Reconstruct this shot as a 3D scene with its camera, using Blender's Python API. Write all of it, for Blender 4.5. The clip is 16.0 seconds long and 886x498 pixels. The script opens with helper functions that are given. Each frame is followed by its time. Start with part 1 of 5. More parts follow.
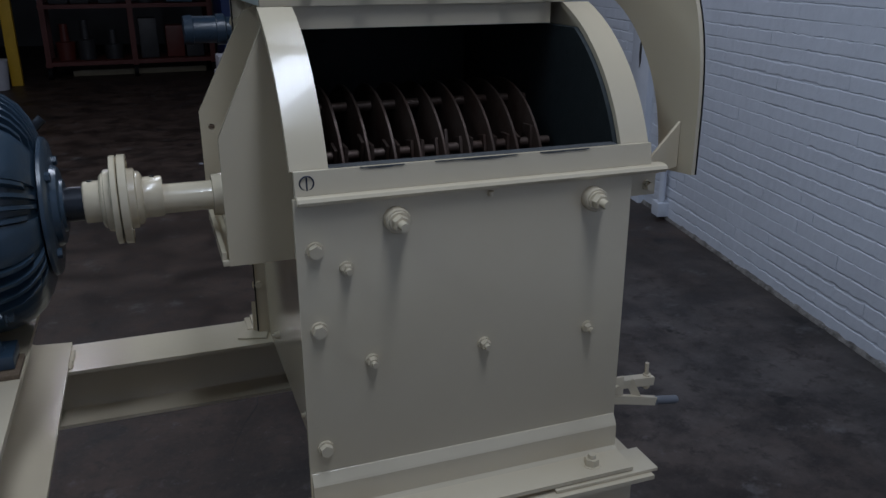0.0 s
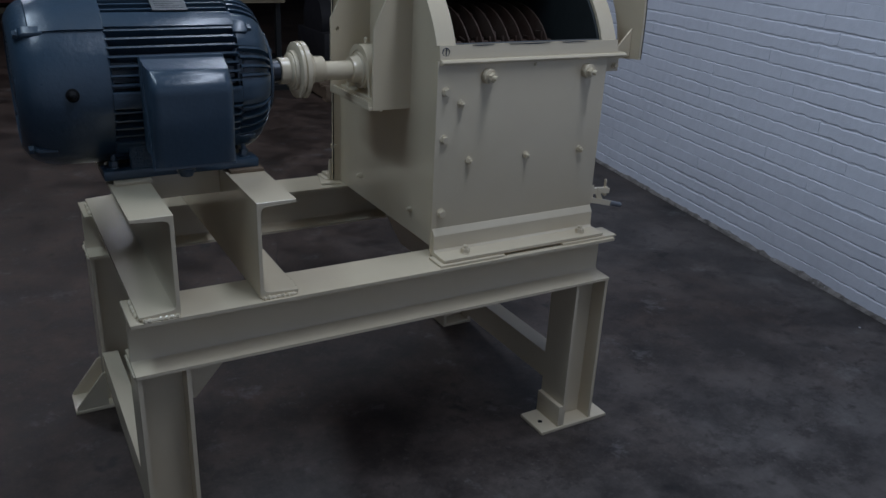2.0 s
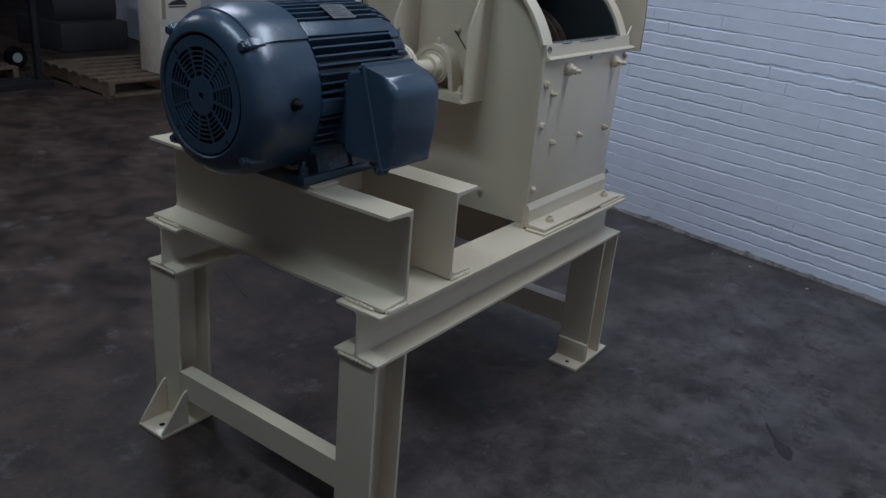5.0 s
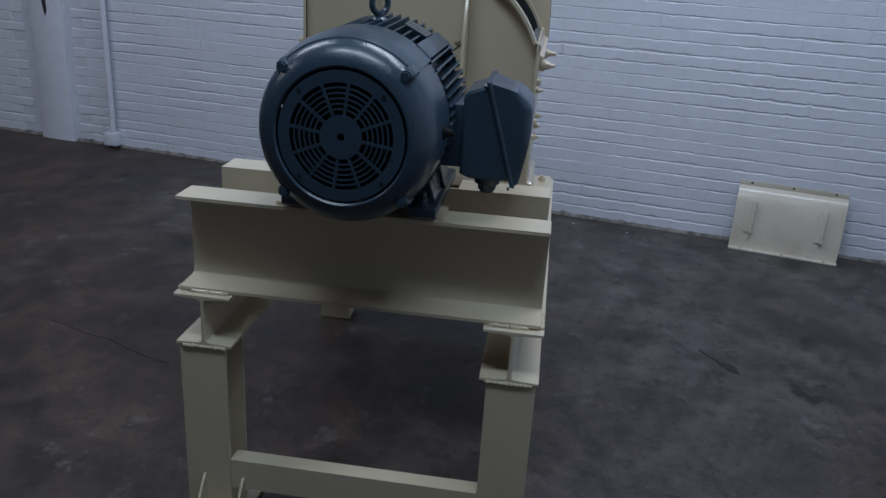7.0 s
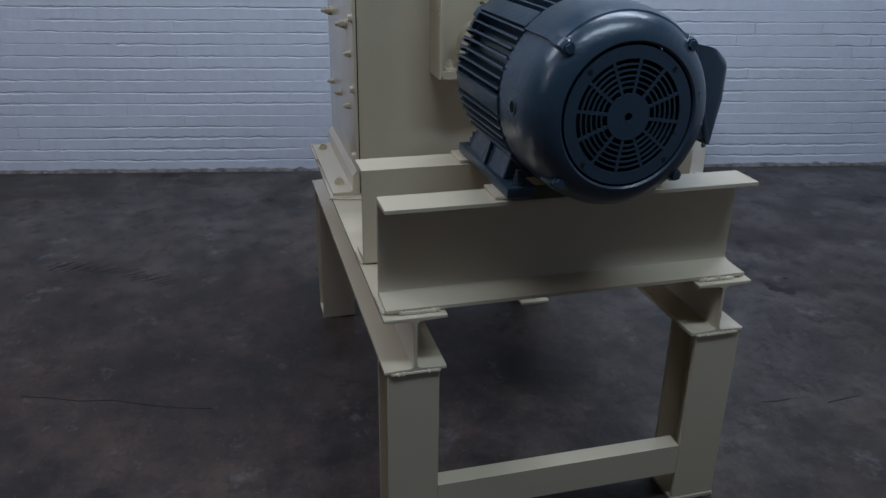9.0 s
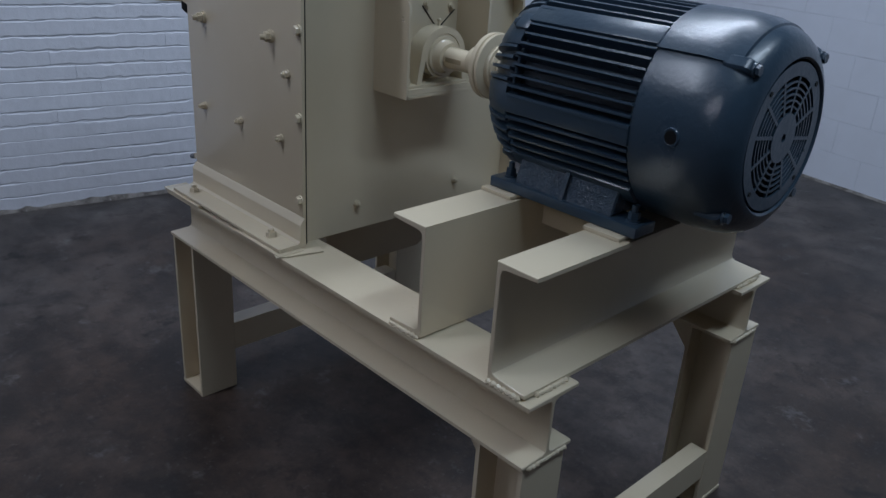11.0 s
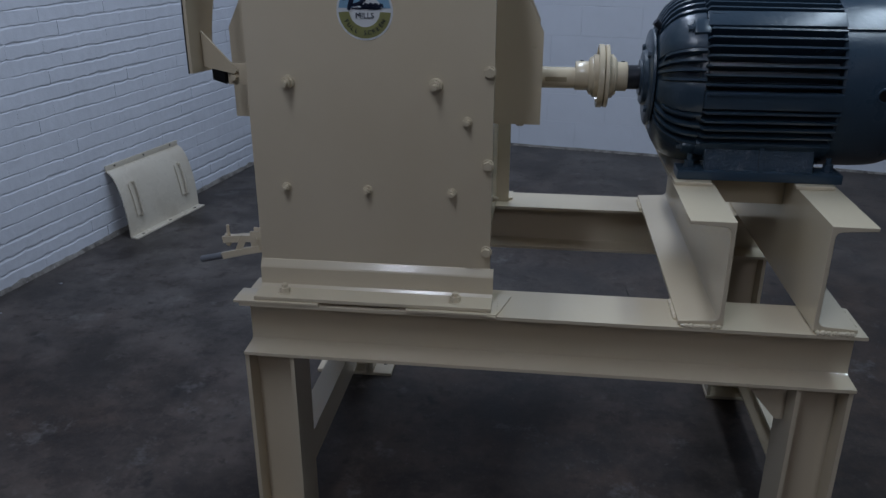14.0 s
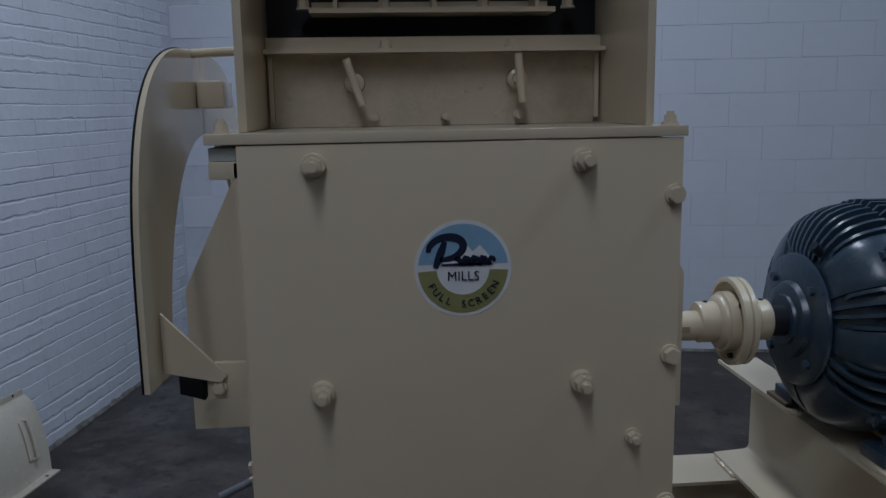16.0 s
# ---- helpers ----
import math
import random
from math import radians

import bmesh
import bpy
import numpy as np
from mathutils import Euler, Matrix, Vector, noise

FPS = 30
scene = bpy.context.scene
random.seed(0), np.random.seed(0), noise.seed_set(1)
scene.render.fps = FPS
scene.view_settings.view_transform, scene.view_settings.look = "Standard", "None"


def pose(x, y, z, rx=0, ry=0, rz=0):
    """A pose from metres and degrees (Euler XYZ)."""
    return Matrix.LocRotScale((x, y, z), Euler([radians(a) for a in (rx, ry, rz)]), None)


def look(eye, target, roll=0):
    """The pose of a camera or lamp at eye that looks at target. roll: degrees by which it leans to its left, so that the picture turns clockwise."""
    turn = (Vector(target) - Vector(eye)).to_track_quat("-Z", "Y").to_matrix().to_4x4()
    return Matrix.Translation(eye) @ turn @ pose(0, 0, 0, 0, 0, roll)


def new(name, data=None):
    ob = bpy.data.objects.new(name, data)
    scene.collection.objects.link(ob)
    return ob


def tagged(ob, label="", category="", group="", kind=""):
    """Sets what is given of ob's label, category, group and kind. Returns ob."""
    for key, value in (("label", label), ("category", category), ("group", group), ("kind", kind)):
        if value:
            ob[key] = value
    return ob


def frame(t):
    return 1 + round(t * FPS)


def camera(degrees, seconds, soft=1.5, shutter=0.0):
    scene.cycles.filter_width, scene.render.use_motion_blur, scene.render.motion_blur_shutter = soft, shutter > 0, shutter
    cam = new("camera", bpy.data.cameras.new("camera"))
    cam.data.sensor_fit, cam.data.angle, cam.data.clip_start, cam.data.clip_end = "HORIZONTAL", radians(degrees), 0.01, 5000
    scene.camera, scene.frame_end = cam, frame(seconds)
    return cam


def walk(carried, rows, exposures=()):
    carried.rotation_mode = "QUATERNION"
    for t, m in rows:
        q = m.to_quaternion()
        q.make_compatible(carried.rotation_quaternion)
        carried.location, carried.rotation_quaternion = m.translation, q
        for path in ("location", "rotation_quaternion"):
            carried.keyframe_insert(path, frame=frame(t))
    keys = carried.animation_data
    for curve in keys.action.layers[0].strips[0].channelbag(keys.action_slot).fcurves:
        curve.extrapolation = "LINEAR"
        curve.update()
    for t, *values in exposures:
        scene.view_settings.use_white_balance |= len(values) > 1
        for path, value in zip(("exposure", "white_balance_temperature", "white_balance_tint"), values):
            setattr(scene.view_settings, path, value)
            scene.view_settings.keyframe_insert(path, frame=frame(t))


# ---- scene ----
cam = camera(57.5, 16.0)
PATH = [
    (0, (0.093, -0.091, 1.538), (0.733, 1.683, 0.874), -0.1),
    (0.5, (-0.092, -0.33, 1.551), (0.66, 1.435, 0.987), 2.8),
    (1, (-0.295, -0.558, 1.573), (0.485, 1.167, 0.929), 2.8),
    (1.5, (-0.518, -0.71, 1.564), (0.381, 0.949, 0.901), 3.5),
    (2, (-0.771, -0.81, 1.557), (0.166, 0.789, 0.804), 2.8),
    (2.5, (-0.977, -0.868, 1.564), (0.063, 0.654, 0.789), 3.4),
    (3, (-1.238, -0.798, 1.573), (-0.114, 0.691, 0.853), 4.3),
    (3.5, (-1.466, -0.661, 1.595), (-0.235, 0.745, 0.881), 5.0),
    (3.7, (-1.511, -0.611, 1.598), (-0.214, 0.732, 0.881), 5.7),
    (5.8, (-2.134, 0.237, 1.546), (-0.386, 0.946, 0.881), 4.4),
    (6, (-2.162, 0.349, 1.551), (-0.351, 0.921, 0.923), 4.5),
    (6.5, (-2.236, 0.659, 1.528), (-0.385, 1.071, 0.894), 4.6),
    (7, (-2.315, 0.985, 1.533), (-0.458, 1.211, 0.826), 3.5),
    (7.5, (-2.266, 1.27, 1.515), (-0.415, 1.324, 0.76), 2.8),
    (8, (-2.241, 1.553, 1.526), (-0.364, 1.429, 0.846), 1.8),
    (8.5, (-2.208, 1.887, 1.527), (-0.367, 1.588, 0.807), 0.8),
    (10.8, (-1.406, 2.809, 1.501), (-0.041, 1.594, 0.688), 3.9),
    (11, (-1.311, 2.866, 1.508), (-0.004, 1.577, 0.714), 3.7),
    (11.5, (-1.102, 3.043, 1.492), (0.019, 1.573, 0.73), 4.0),
    (12, (-0.887, 3.243, 1.502), (0.075, 1.681, 0.707), 1.0),
    (12.5, (-0.596, 3.334, 1.488), (0.203, 1.65, 0.762), 0.9),
    (13, (-0.343, 3.405, 1.497), (0.221, 1.618, 0.8), 1.5),
    (13.5, (-0.058, 3.551, 1.517), (0.283, 1.726, 0.774), 0.9),
    (14, (0.177, 3.541, 1.508), (0.403, 1.7, 0.76), 0.1),
    (14.5, (0.376, 3.414, 1.53), (0.503, 1.529, 0.875), -0.7),
    (15, (0.562, 3.221, 1.529), (0.623, 1.296, 0.991), -1.3),
    (15.5, (0.669, 3.029, 1.535), (0.565, 1.09, 1.058), -1.2),
    (16, (0.666, 2.782, 1.534), (0.503, 0.819, 1.189), -1.0),
]
EXPOSURE = [(0, -1.55), (1.5, -1.50), (2.5, -1.18), (3.5, -1.03), (6, -1.05), (8.5, -0.97), (11, -1.02), (12, -1.13), (13.5, -1.29), (14.5, -1.37), (16, -1.6)]
walk(cam, [(t, look(eye, target, roll)) for t, eye, target, roll in PATH], EXPOSURE)

# ---- light and exposure ----
world = bpy.data.worlds.new("world")
scene.world = world
world.use_nodes = True
world.node_tree.nodes["Background"].inputs[0].default_value = (0.5, 0.6, 0.8, 1)
world.node_tree.nodes["Background"].inputs[1].default_value = 0.01

# the room stands at an angle to the machine: corner of brick and block wall
CORNER = pose(1.909, -2.549, 0, 0, 0, -10.37)
CEIL = 4.3
LAMPS = [(-1.75, 2.5, 132, (0.81, 0.93, 1.14)), (-2.0, 6.3, 98, (0.84, 0.935, 1.13)), (-4.3, 3.2, 100, (0.775, 0.965, 1.17)), (-4.6, 9.0, 90, (0.90, 0.92, 1.08)), (-3.4, 12.5, 3, (0.9, 0.9, 1.0))]
for lx, ly, watts, tint in LAMPS:
    lamp = bpy.data.lights.new("tube_light", "AREA")
    lamp.shape, lamp.size, lamp.size_y = "RECTANGLE", 0.3, 2.4
    lamp.energy, lamp.color = watts, tint
    ob = new("tube_light", lamp)
    ob.matrix_world = CORNER @ pose(lx, ly, CEIL - 0.30)

# ---- materials ----
def material(name, base, rough=0.5, metal=0.0, dark=None, spots=None, scale=6.0, bump=0.15, grain=180.0, coat=0.0, amount=0.5, rnd=0.0, spec=0.5, fine=0.0, relief=1.0, vary=0.1):
    """Paint, metal or stone: base colour, broad stains towards dark, small spots, and relief at two scales."""
    m = bpy.data.materials.new(name)
    m.use_nodes = True
    nt = m.node_tree
    n, l = nt.nodes, nt.links
    b = n["Principled BSDF"]
    b.inputs["Metallic"].default_value = metal
    b.inputs["Coat Weight"].default_value = coat
    b.inputs["Specular IOR Level"].default_value = spec
    geo = n.new("ShaderNodeNewGeometry")
    dark = dark or tuple(c * 0.72 for c in base)
    big = n.new("ShaderNodeTexNoise")
    big.inputs["Scale"].default_value, big.inputs["Detail"].default_value, big.inputs["Roughness"].default_value = scale, 7, 0.62
    l.new(geo.outputs["Position"], big.inputs["Vector"])
    ramp = n.new("ShaderNodeMapRange")
    ramp.inputs[1].default_value, ramp.inputs[2].default_value = 0.42, 0.72
    ramp.inputs[4].default_value = amount
    l.new(big.outputs["Fac"], ramp.inputs[0])
    mix = n.new("ShaderNodeMix")
    mix.data_type = "RGBA"
    mix.inputs[6].default_value, mix.inputs[7].default_value = (*base, 1), (*dark, 1)
    l.new(ramp.outputs[0], mix.inputs[0])
    colour = mix.outputs[2]
    tiny = n.new("ShaderNodeTexNoise")
    tiny.inputs["Scale"].default_value, tiny.inputs["Detail"].default_value = grain, 3
    l.new(geo.outputs["Position"], tiny.inputs["Vector"])
    if spots:
        sp = n.new("ShaderNodeTexNoise")
        sp.inputs["Scale"].default_value, sp.inputs["Detail"].default_value, sp.inputs["Roughness"].default_value = scale * 5, 5, 0.7
        l.new(geo.outputs["Position"], sp.inputs["Vector"])
        th = n.new("ShaderNodeMapRange")
        th.inputs[1].default_value, th.inputs[2].default_value = 0.6, 0.7
        l.new(sp.outputs["Fac"], th.inputs[0])
        m2 = n.new("ShaderNodeMix")
        m2.data_type = "RGBA"
        m2.inputs[7].default_value = (*spots, 1)
        l.new(th.outputs[0], m2.inputs[0])
        l.new(colour, m2.inputs[6])
        colour = m2.outputs[2]
    if fine:
        fr = n.new("ShaderNodeMapRange")
        fr.inputs[1].default_value, fr.inputs[2].default_value = 0.3, 0.7
        fr.inputs[3].default_value, fr.inputs[4].default_value = 1 - fine, 1 + fine
        l.new(tiny.outputs["Fac"], fr.inputs[0])
        h = n.new("ShaderNodeHueSaturation")
        l.new(fr.outputs[0], h.inputs["Value"])
        l.new(colour, h.inputs["Color"])
        colour = h.outputs[0]
    if rnd:
        info = n.new("ShaderNodeObjectInfo")
        rr = n.new("ShaderNodeMapRange")
        rr.inputs[3].default_value, rr.inputs[4].default_value = 1 - rnd, 1 + rnd
        l.new(info.outputs["Random"], rr.inputs[0])
        h2 = n.new("ShaderNodeHueSaturation")
        l.new(rr.outputs[0], h2.inputs["Value"])
        l.new(colour, h2.inputs["Color"])
        colour = h2.outputs[0]
    l.new(colour, b.inputs["Base Color"])
    rg = n.new("ShaderNodeMapRange")
    rg.inputs[1].default_value, rg.inputs[2].default_value = 0.3, 0.7
    rg.inputs[3].default_value, rg.inputs[4].default_value = max(0.05, rough - vary), min(1, rough + vary)
    l.new(big.outputs["Fac"], rg.inputs[0])
    l.new(rg.outputs[0], b.inputs["Roughness"])
    b1 = n.new("ShaderNodeBump")
    b1.inputs["Strength"].default_value, b1.inputs["Distance"].default_value = bump, 0.004 * relief
    l.new(big.outputs["Fac"], b1.inputs["Height"])
    b2 = n.new("ShaderNodeBump")
    b2.inputs["Strength"].default_value, b2.inputs["Distance"].default_value = bump, 0.0012 * relief
    l.new(tiny.outputs["Fac"], b2.inputs["Height"])
    l.new(b1.outputs[0], b2.inputs["Normal"])
    l.new(b2.outputs[0], b.inputs["Normal"])
    return m


CREAM = material("cream_paint", (0.61, 0.524, 0.388), 0.22, dark=(0.545, 0.452, 0.315), scale=2.4, bump=0.12, grain=45, amount=0.45, spec=0.5, relief=0.7, vary=0.03, coat=0.25)
FLANGE = material("primer_paint", (0.50, 0.54, 0.51), 0.45, scale=9, bump=0.2)
BLUE = material("navy_enamel", (0.029, 0.053, 0.082), 0.32, dark=(0.021, 0.040, 0.062), scale=9, bump=0.42, grain=85, coat=0.27, relief=1.3, vary=0.06)
CAST = material("rough_cast_navy_enamel", (0.029, 0.053, 0.082), 0.25, dark=(0.021, 0.040, 0.062), scale=30, bump=1.0, grain=190, coat=0.5, relief=2.2, vary=0.06)
BLUE.node_tree.nodes["Principled BSDF"].inputs["Coat Roughness"].default_value = 0.20
# rubber, and the black that stands in for shade in holes and gaps
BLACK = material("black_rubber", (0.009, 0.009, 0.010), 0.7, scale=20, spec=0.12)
GRIP = material("grey_rubber_grip", (0.16, 0.17, 0.19), 0.6, scale=20)
WORN = material("weathered_cream_paint", (0.60, 0.55, 0.46), 0.28, dark=(0.42, 0.36, 0.28), spots=(0.50, 0.45, 0.38), scale=5, bump=0.2, grain=60, amount=0.6, coat=0.2, vary=0.06)
MOTTLED = material("dirty_glossy_cream", (0.56, 0.49, 0.37), 0.30, dark=(0.30, 0.25, 0.17), spots=(0.40, 0.35, 0.26), scale=7, bump=0.7, grain=90, amount=0.8, coat=0.4, vary=0.12)
# bare dark steel; also the panel that imitates shade inside the inlet
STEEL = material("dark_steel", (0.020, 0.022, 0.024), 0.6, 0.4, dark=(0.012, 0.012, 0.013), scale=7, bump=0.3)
RUST = material("worn_rotor_steel", (0.075, 0.052, 0.042), 0.5, 0.6, dark=(0.045, 0.020, 0.012), scale=16, bump=0.4, amount=0.9)
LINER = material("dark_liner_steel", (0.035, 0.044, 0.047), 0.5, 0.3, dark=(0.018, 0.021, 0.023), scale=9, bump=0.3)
STAIN = material("oil_stain", (0.012, 0.010, 0.009), 0.6, dark=(0.024, 0.020, 0.018), scale=40, amount=1.0)
SHAFT = material("black_shaft_steel", (0.03, 0.035, 0.045), 0.35, 0.5, scale=20)
PLATE = material("nameplate_metal", (0.10, 0.105, 0.11), 0.5, 0.2, dark=(0.05, 0.05, 0.055), scale=80, bump=0.3, amount=0.8)
WALL = material("white_masonry_paint", (0.65, 0.68, 0.75), 0.45, dark=(0.57, 0.595, 0.655), scale=6, bump=0.8, grain=22, amount=0.5, relief=1.7, fine=0.02)
BLOCK = material("white_block_paint", (0.65, 0.68, 0.75), 0.38, dark=(0.59, 0.615, 0.675), scale=5, bump=0.6, grain=60, amount=0.5, relief=0.9)
MORTAR = material("painted_mortar", (0.60, 0.63, 0.695), 0.7, scale=7, bump=0.9, grain=40, relief=1.5)
TOE = material("crumbling_mortar", (0.22, 0.205, 0.19), 0.9, dark=(0.035, 0.03, 0.027), spots=(0.52, 0.53, 0.55), scale=16, bump=1.0, grain=60, amount=1.0)
# greys of the closing walls and ceiling, chosen for how much light they bounce
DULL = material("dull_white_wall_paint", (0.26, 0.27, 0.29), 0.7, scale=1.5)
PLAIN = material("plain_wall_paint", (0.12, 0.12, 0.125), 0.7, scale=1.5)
WOOD = material("pallet_wood", (0.15, 0.105, 0.068), 0.75, dark=(0.07, 0.045, 0.028), scale=12, bump=0.5, amount=0.8, fine=0.2)
CARTON = material("white_carton", (0.52, 0.53, 0.58), 0.6, scale=8)
BEIGE = material("beige_enamel", (0.31, 0.25, 0.165), 0.5, scale=4)
REDP = material("dark_red_paint", (0.10, 0.018, 0.012), 0.5, scale=6, amount=0.8)
RED = material("red_enamel", (0.45, 0.03, 0.02), 0.4)
YELLOW = material("yellow_paint", (0.62, 0.38, 0.03), 0.5, scale=5)
COBALT = material("cobalt_paint", (0.008, 0.03, 0.13), 0.45)
SKY = material("decal_light_blue", (0.24, 0.42, 0.58), 0.35, scale=30)
OLIVE = material("decal_olive_green", (0.27, 0.27, 0.11), 0.35, scale=30)
WHITE = material("decal_white", (0.72, 0.74, 0.75), 0.35, scale=30)
INK = material("decal_ink", (0.012, 0.02, 0.045), 0.4)
MARK = material("carton_blue_print", (0.03, 0.25, 0.62), 0.5)
DARKBOX = material("dark_machinery", (0.03, 0.03, 0.033), 0.5)


def floor_material():
    m = bpy.data.materials.new("oily_concrete")
    m.use_nodes = True
    n, l = m.node_tree.nodes, m.node_tree.links
    b = n["Principled BSDF"]
    geo = n.new("ShaderNodeNewGeometry")

    def tex(scale, detail=6, rough=0.6, stretch=None):
        t = n.new("ShaderNodeTexNoise")
        t.inputs["Scale"].default_value, t.inputs["Detail"].default_value, t.inputs["Roughness"].default_value = scale, detail, rough
        if stretch:
            mp = n.new("ShaderNodeMapping")
            mp.inputs["Scale"].default_value = stretch
            l.new(geo.outputs["Position"], mp.inputs[0])
            l.new(mp.outputs[0], t.inputs["Vector"])
        else:
            l.new(geo.outputs["Position"], t.inputs["Vector"])
        return t

    def rng(src, a, c, lo=0.0, hi=1.0):
        r = n.new("ShaderNodeMapRange")
        r.inputs[1].default_value, r.inputs[2].default_value, r.inputs[3].default_value, r.inputs[4].default_value = a, c, lo, hi
        l.new(src, r.inputs[0])
        return r.outputs[0]

    def mixed(fac, a, c):
        x = n.new("ShaderNodeMix")
        x.data_type = "RGBA"
        l.new(fac, x.inputs[0])
        for s, v in ((6, a), (7, c)):
            if isinstance(v, tuple):
                x.inputs[s].default_value = (*v, 1)
            else:
                l.new(v, x.inputs[s])
        return x.outputs[2]

    broad, mid, fine = tex(0.55, 6, 0.6), tex(3.0, 14, 0.76), tex(46, 8, 0.8)
    # floor turns darker and browner towards -x and +y, the walls' corner stays grey
    sep = n.new("ShaderNodeSeparateXYZ")
    l.new(geo.outputs["Position"], sep.inputs[0])
    slope = n.new("ShaderNodeMath")
    slope.operation = "MULTIPLY_ADD"
    slope.inputs[1].default_value = -0.07
    l.new(sep.outputs[0], slope.inputs[0])
    l.new(broad.outputs["Fac"], slope.inputs[2])
    brown_drift = n.new("ShaderNodeMath")
    brown_drift.operation = "MULTIPLY_ADD"
    brown_drift.inputs[1].default_value = 0.07
    l.new(sep.outputs[1], brown_drift.inputs[0])
    l.new(slope.outputs[0], brown_drift.inputs[2])
    grey = mixed(rng(mid.outputs["Fac"], 0.40, 0.60), (0.034, 0.030, 0.029), (0.104, 0.095, 0.092))
    tan = mixed(rng(mid.outputs["Fac"], 0.40, 0.62), (0.017, 0.011, 0.0085), (0.072, 0.0485, 0.038))
    c = mixed(rng(brown_drift.outputs[0], 0.32, 0.64), grey, tan)
    worn = tex(1.3, 10, 0.72)
    c = mixed(rng(worn.outputs["Fac"], 0.52, 0.63, 0, 0.65), c, (0.020, 0.016, 0.014))
    scuff = tex(11, 10, 0.75)
    c = mixed(rng(scuff.outputs["Fac"], 0.52, 0.61, 0, 0.6), c, (0.020, 0.015, 0.014))
    pale = tex(4.2, 10, 0.78)
    c = mixed(rng(pale.outputs["Fac"], 0.57, 0.66, 0, 0.6), c, (0.130, 0.124, 0.122))
    blot = tex(2.6, 4, 0.6)
    c = mixed(rng(blot.outputs["Fac"], 0.655, 0.685, 0, 0.75), c, (0.010, 0.009, 0.009))
    c = mixed(rng(fine.outputs["Fac"], 0.57, 0.66, 0, 0.45), c, (0.125, 0.115, 0.11))
    l.new(c, b.inputs["Base Color"])
    l.new(rng(mid.outputs["Fac"], 0.3, 0.7, 0.36, 0.66), b.inputs["Roughness"])
    b.inputs["Specular IOR Level"].default_value = 0.35
    b1 = n.new("ShaderNodeBump")
    b1.inputs["Strength"].default_value, b1.inputs["Distance"].default_value = 0.45, 0.004
    l.new(mid.outputs["Fac"], b1.inputs["Height"])
    b2 = n.new("ShaderNodeBump")
    b2.inputs["Strength"].default_value, b2.inputs["Distance"].default_value = 0.3, 0.0015
    l.new(fine.outputs["Fac"], b2.inputs["Height"])
    l.new(b1.outputs[0], b2.inputs["Normal"])
    l.new(b2.outputs[0], b.inputs["Normal"])
    return m


FLOOR = floor_material()

# ---- mesh helpers ----
ORG = {}


def thing(name, at, label, category, group="", kind=""):
    e = new(name)
    e.location = at
    e.empty_display_size = 0.1
    ORG[e] = Vector(at)
    return tagged(e, label, category, group, kind)


def part(name, bm, mat, parent, label="", smooth=True):
    """Link a bmesh, built in world places, as one mesh under a thing or a part."""
    org = ORG[parent]
    bmesh.ops.translate(bm, verts=bm.verts, vec=-org)
    me = bpy.data.meshes.new(name)
    bm.to_mesh(me)
    bm.free()
    me.materials.append(mat)
    if smooth:
        me.shade_smooth()
        me.set_sharp_from_angle(angle=radians(38))
    ob = new(name, me)
    ob.parent = parent
    ORG[ob] = org
    if label:
        ob["label"] = label
    return ob


def solid(name, bm, mat, label="", category="", kind="", smooth=True):
    """A top-level mesh, built in world places."""
    me = bpy.data.meshes.new(name)
    bm.to_mesh(me)
    bm.free()
    me.materials.append(mat)
    if smooth:
        me.shade_smooth()
        me.set_sharp_from_angle(angle=radians(38))
    ob = new(name, me)
    ORG[ob] = Vector((0, 0, 0))
    return tagged(ob, label, category, "", kind)


def BM():
    return bmesh.new()


def box(bm, x0, x1, y0, y1, z0, z1, bev=0.0, m=None):
    c = Vector(((x0 + x1) / 2, (y0 + y1) / 2, (z0 + z1) / 2))
    r = bmesh.ops.create_cube(bm, size=1, matrix=Matrix.Translation(c) @ Matrix.Diagonal((abs(x1 - x0), abs(y1 - y0), abs(z1 - z0), 1)))
    vs = r["verts"]
    if bev:
        es = list({e for v in vs for e in v.link_edges})
        out = bmesh.ops.bevel(bm, geom=es, offset=bev, segments=2, affect="EDGES", profile=0.6)
        vs = out["verts"]
    if m is not None:
        bmesh.ops.transform(bm, matrix=m, verts=list({v for v in vs if v.is_valid}))
    return bm


AX = {"x": lambda a, u, v: (a, u, v), "y": lambda a, u, v: (u, a, v), "z": lambda a, u, v: (u, v, a)}


def prism(bm, pts, axis, a0, a1, bev=0.0):
    """Extrude the outline pts (u, v) along an axis from a0 to a1."""
    f = AX[axis]
    lo = [bm.verts.new(f(a0, *p)) for p in pts]
    hi = [bm.verts.new(f(a1, *p)) for p in pts]
    n = len(pts)
    faces = [bm.faces.new(lo[::-1]), bm.faces.new(hi)]
    faces += [bm.faces.new((lo[i], lo[(i + 1) % n], hi[(i + 1) % n], hi[i])) for i in range(n)]
    bmesh.ops.recalc_face_normals(bm, faces=faces)
    if bev:
        es = list(set(faces[0].edges) | set(faces[1].edges))
        bmesh.ops.bevel(bm, geom=es, offset=bev, segments=1, affect="EDGES")
    return bm


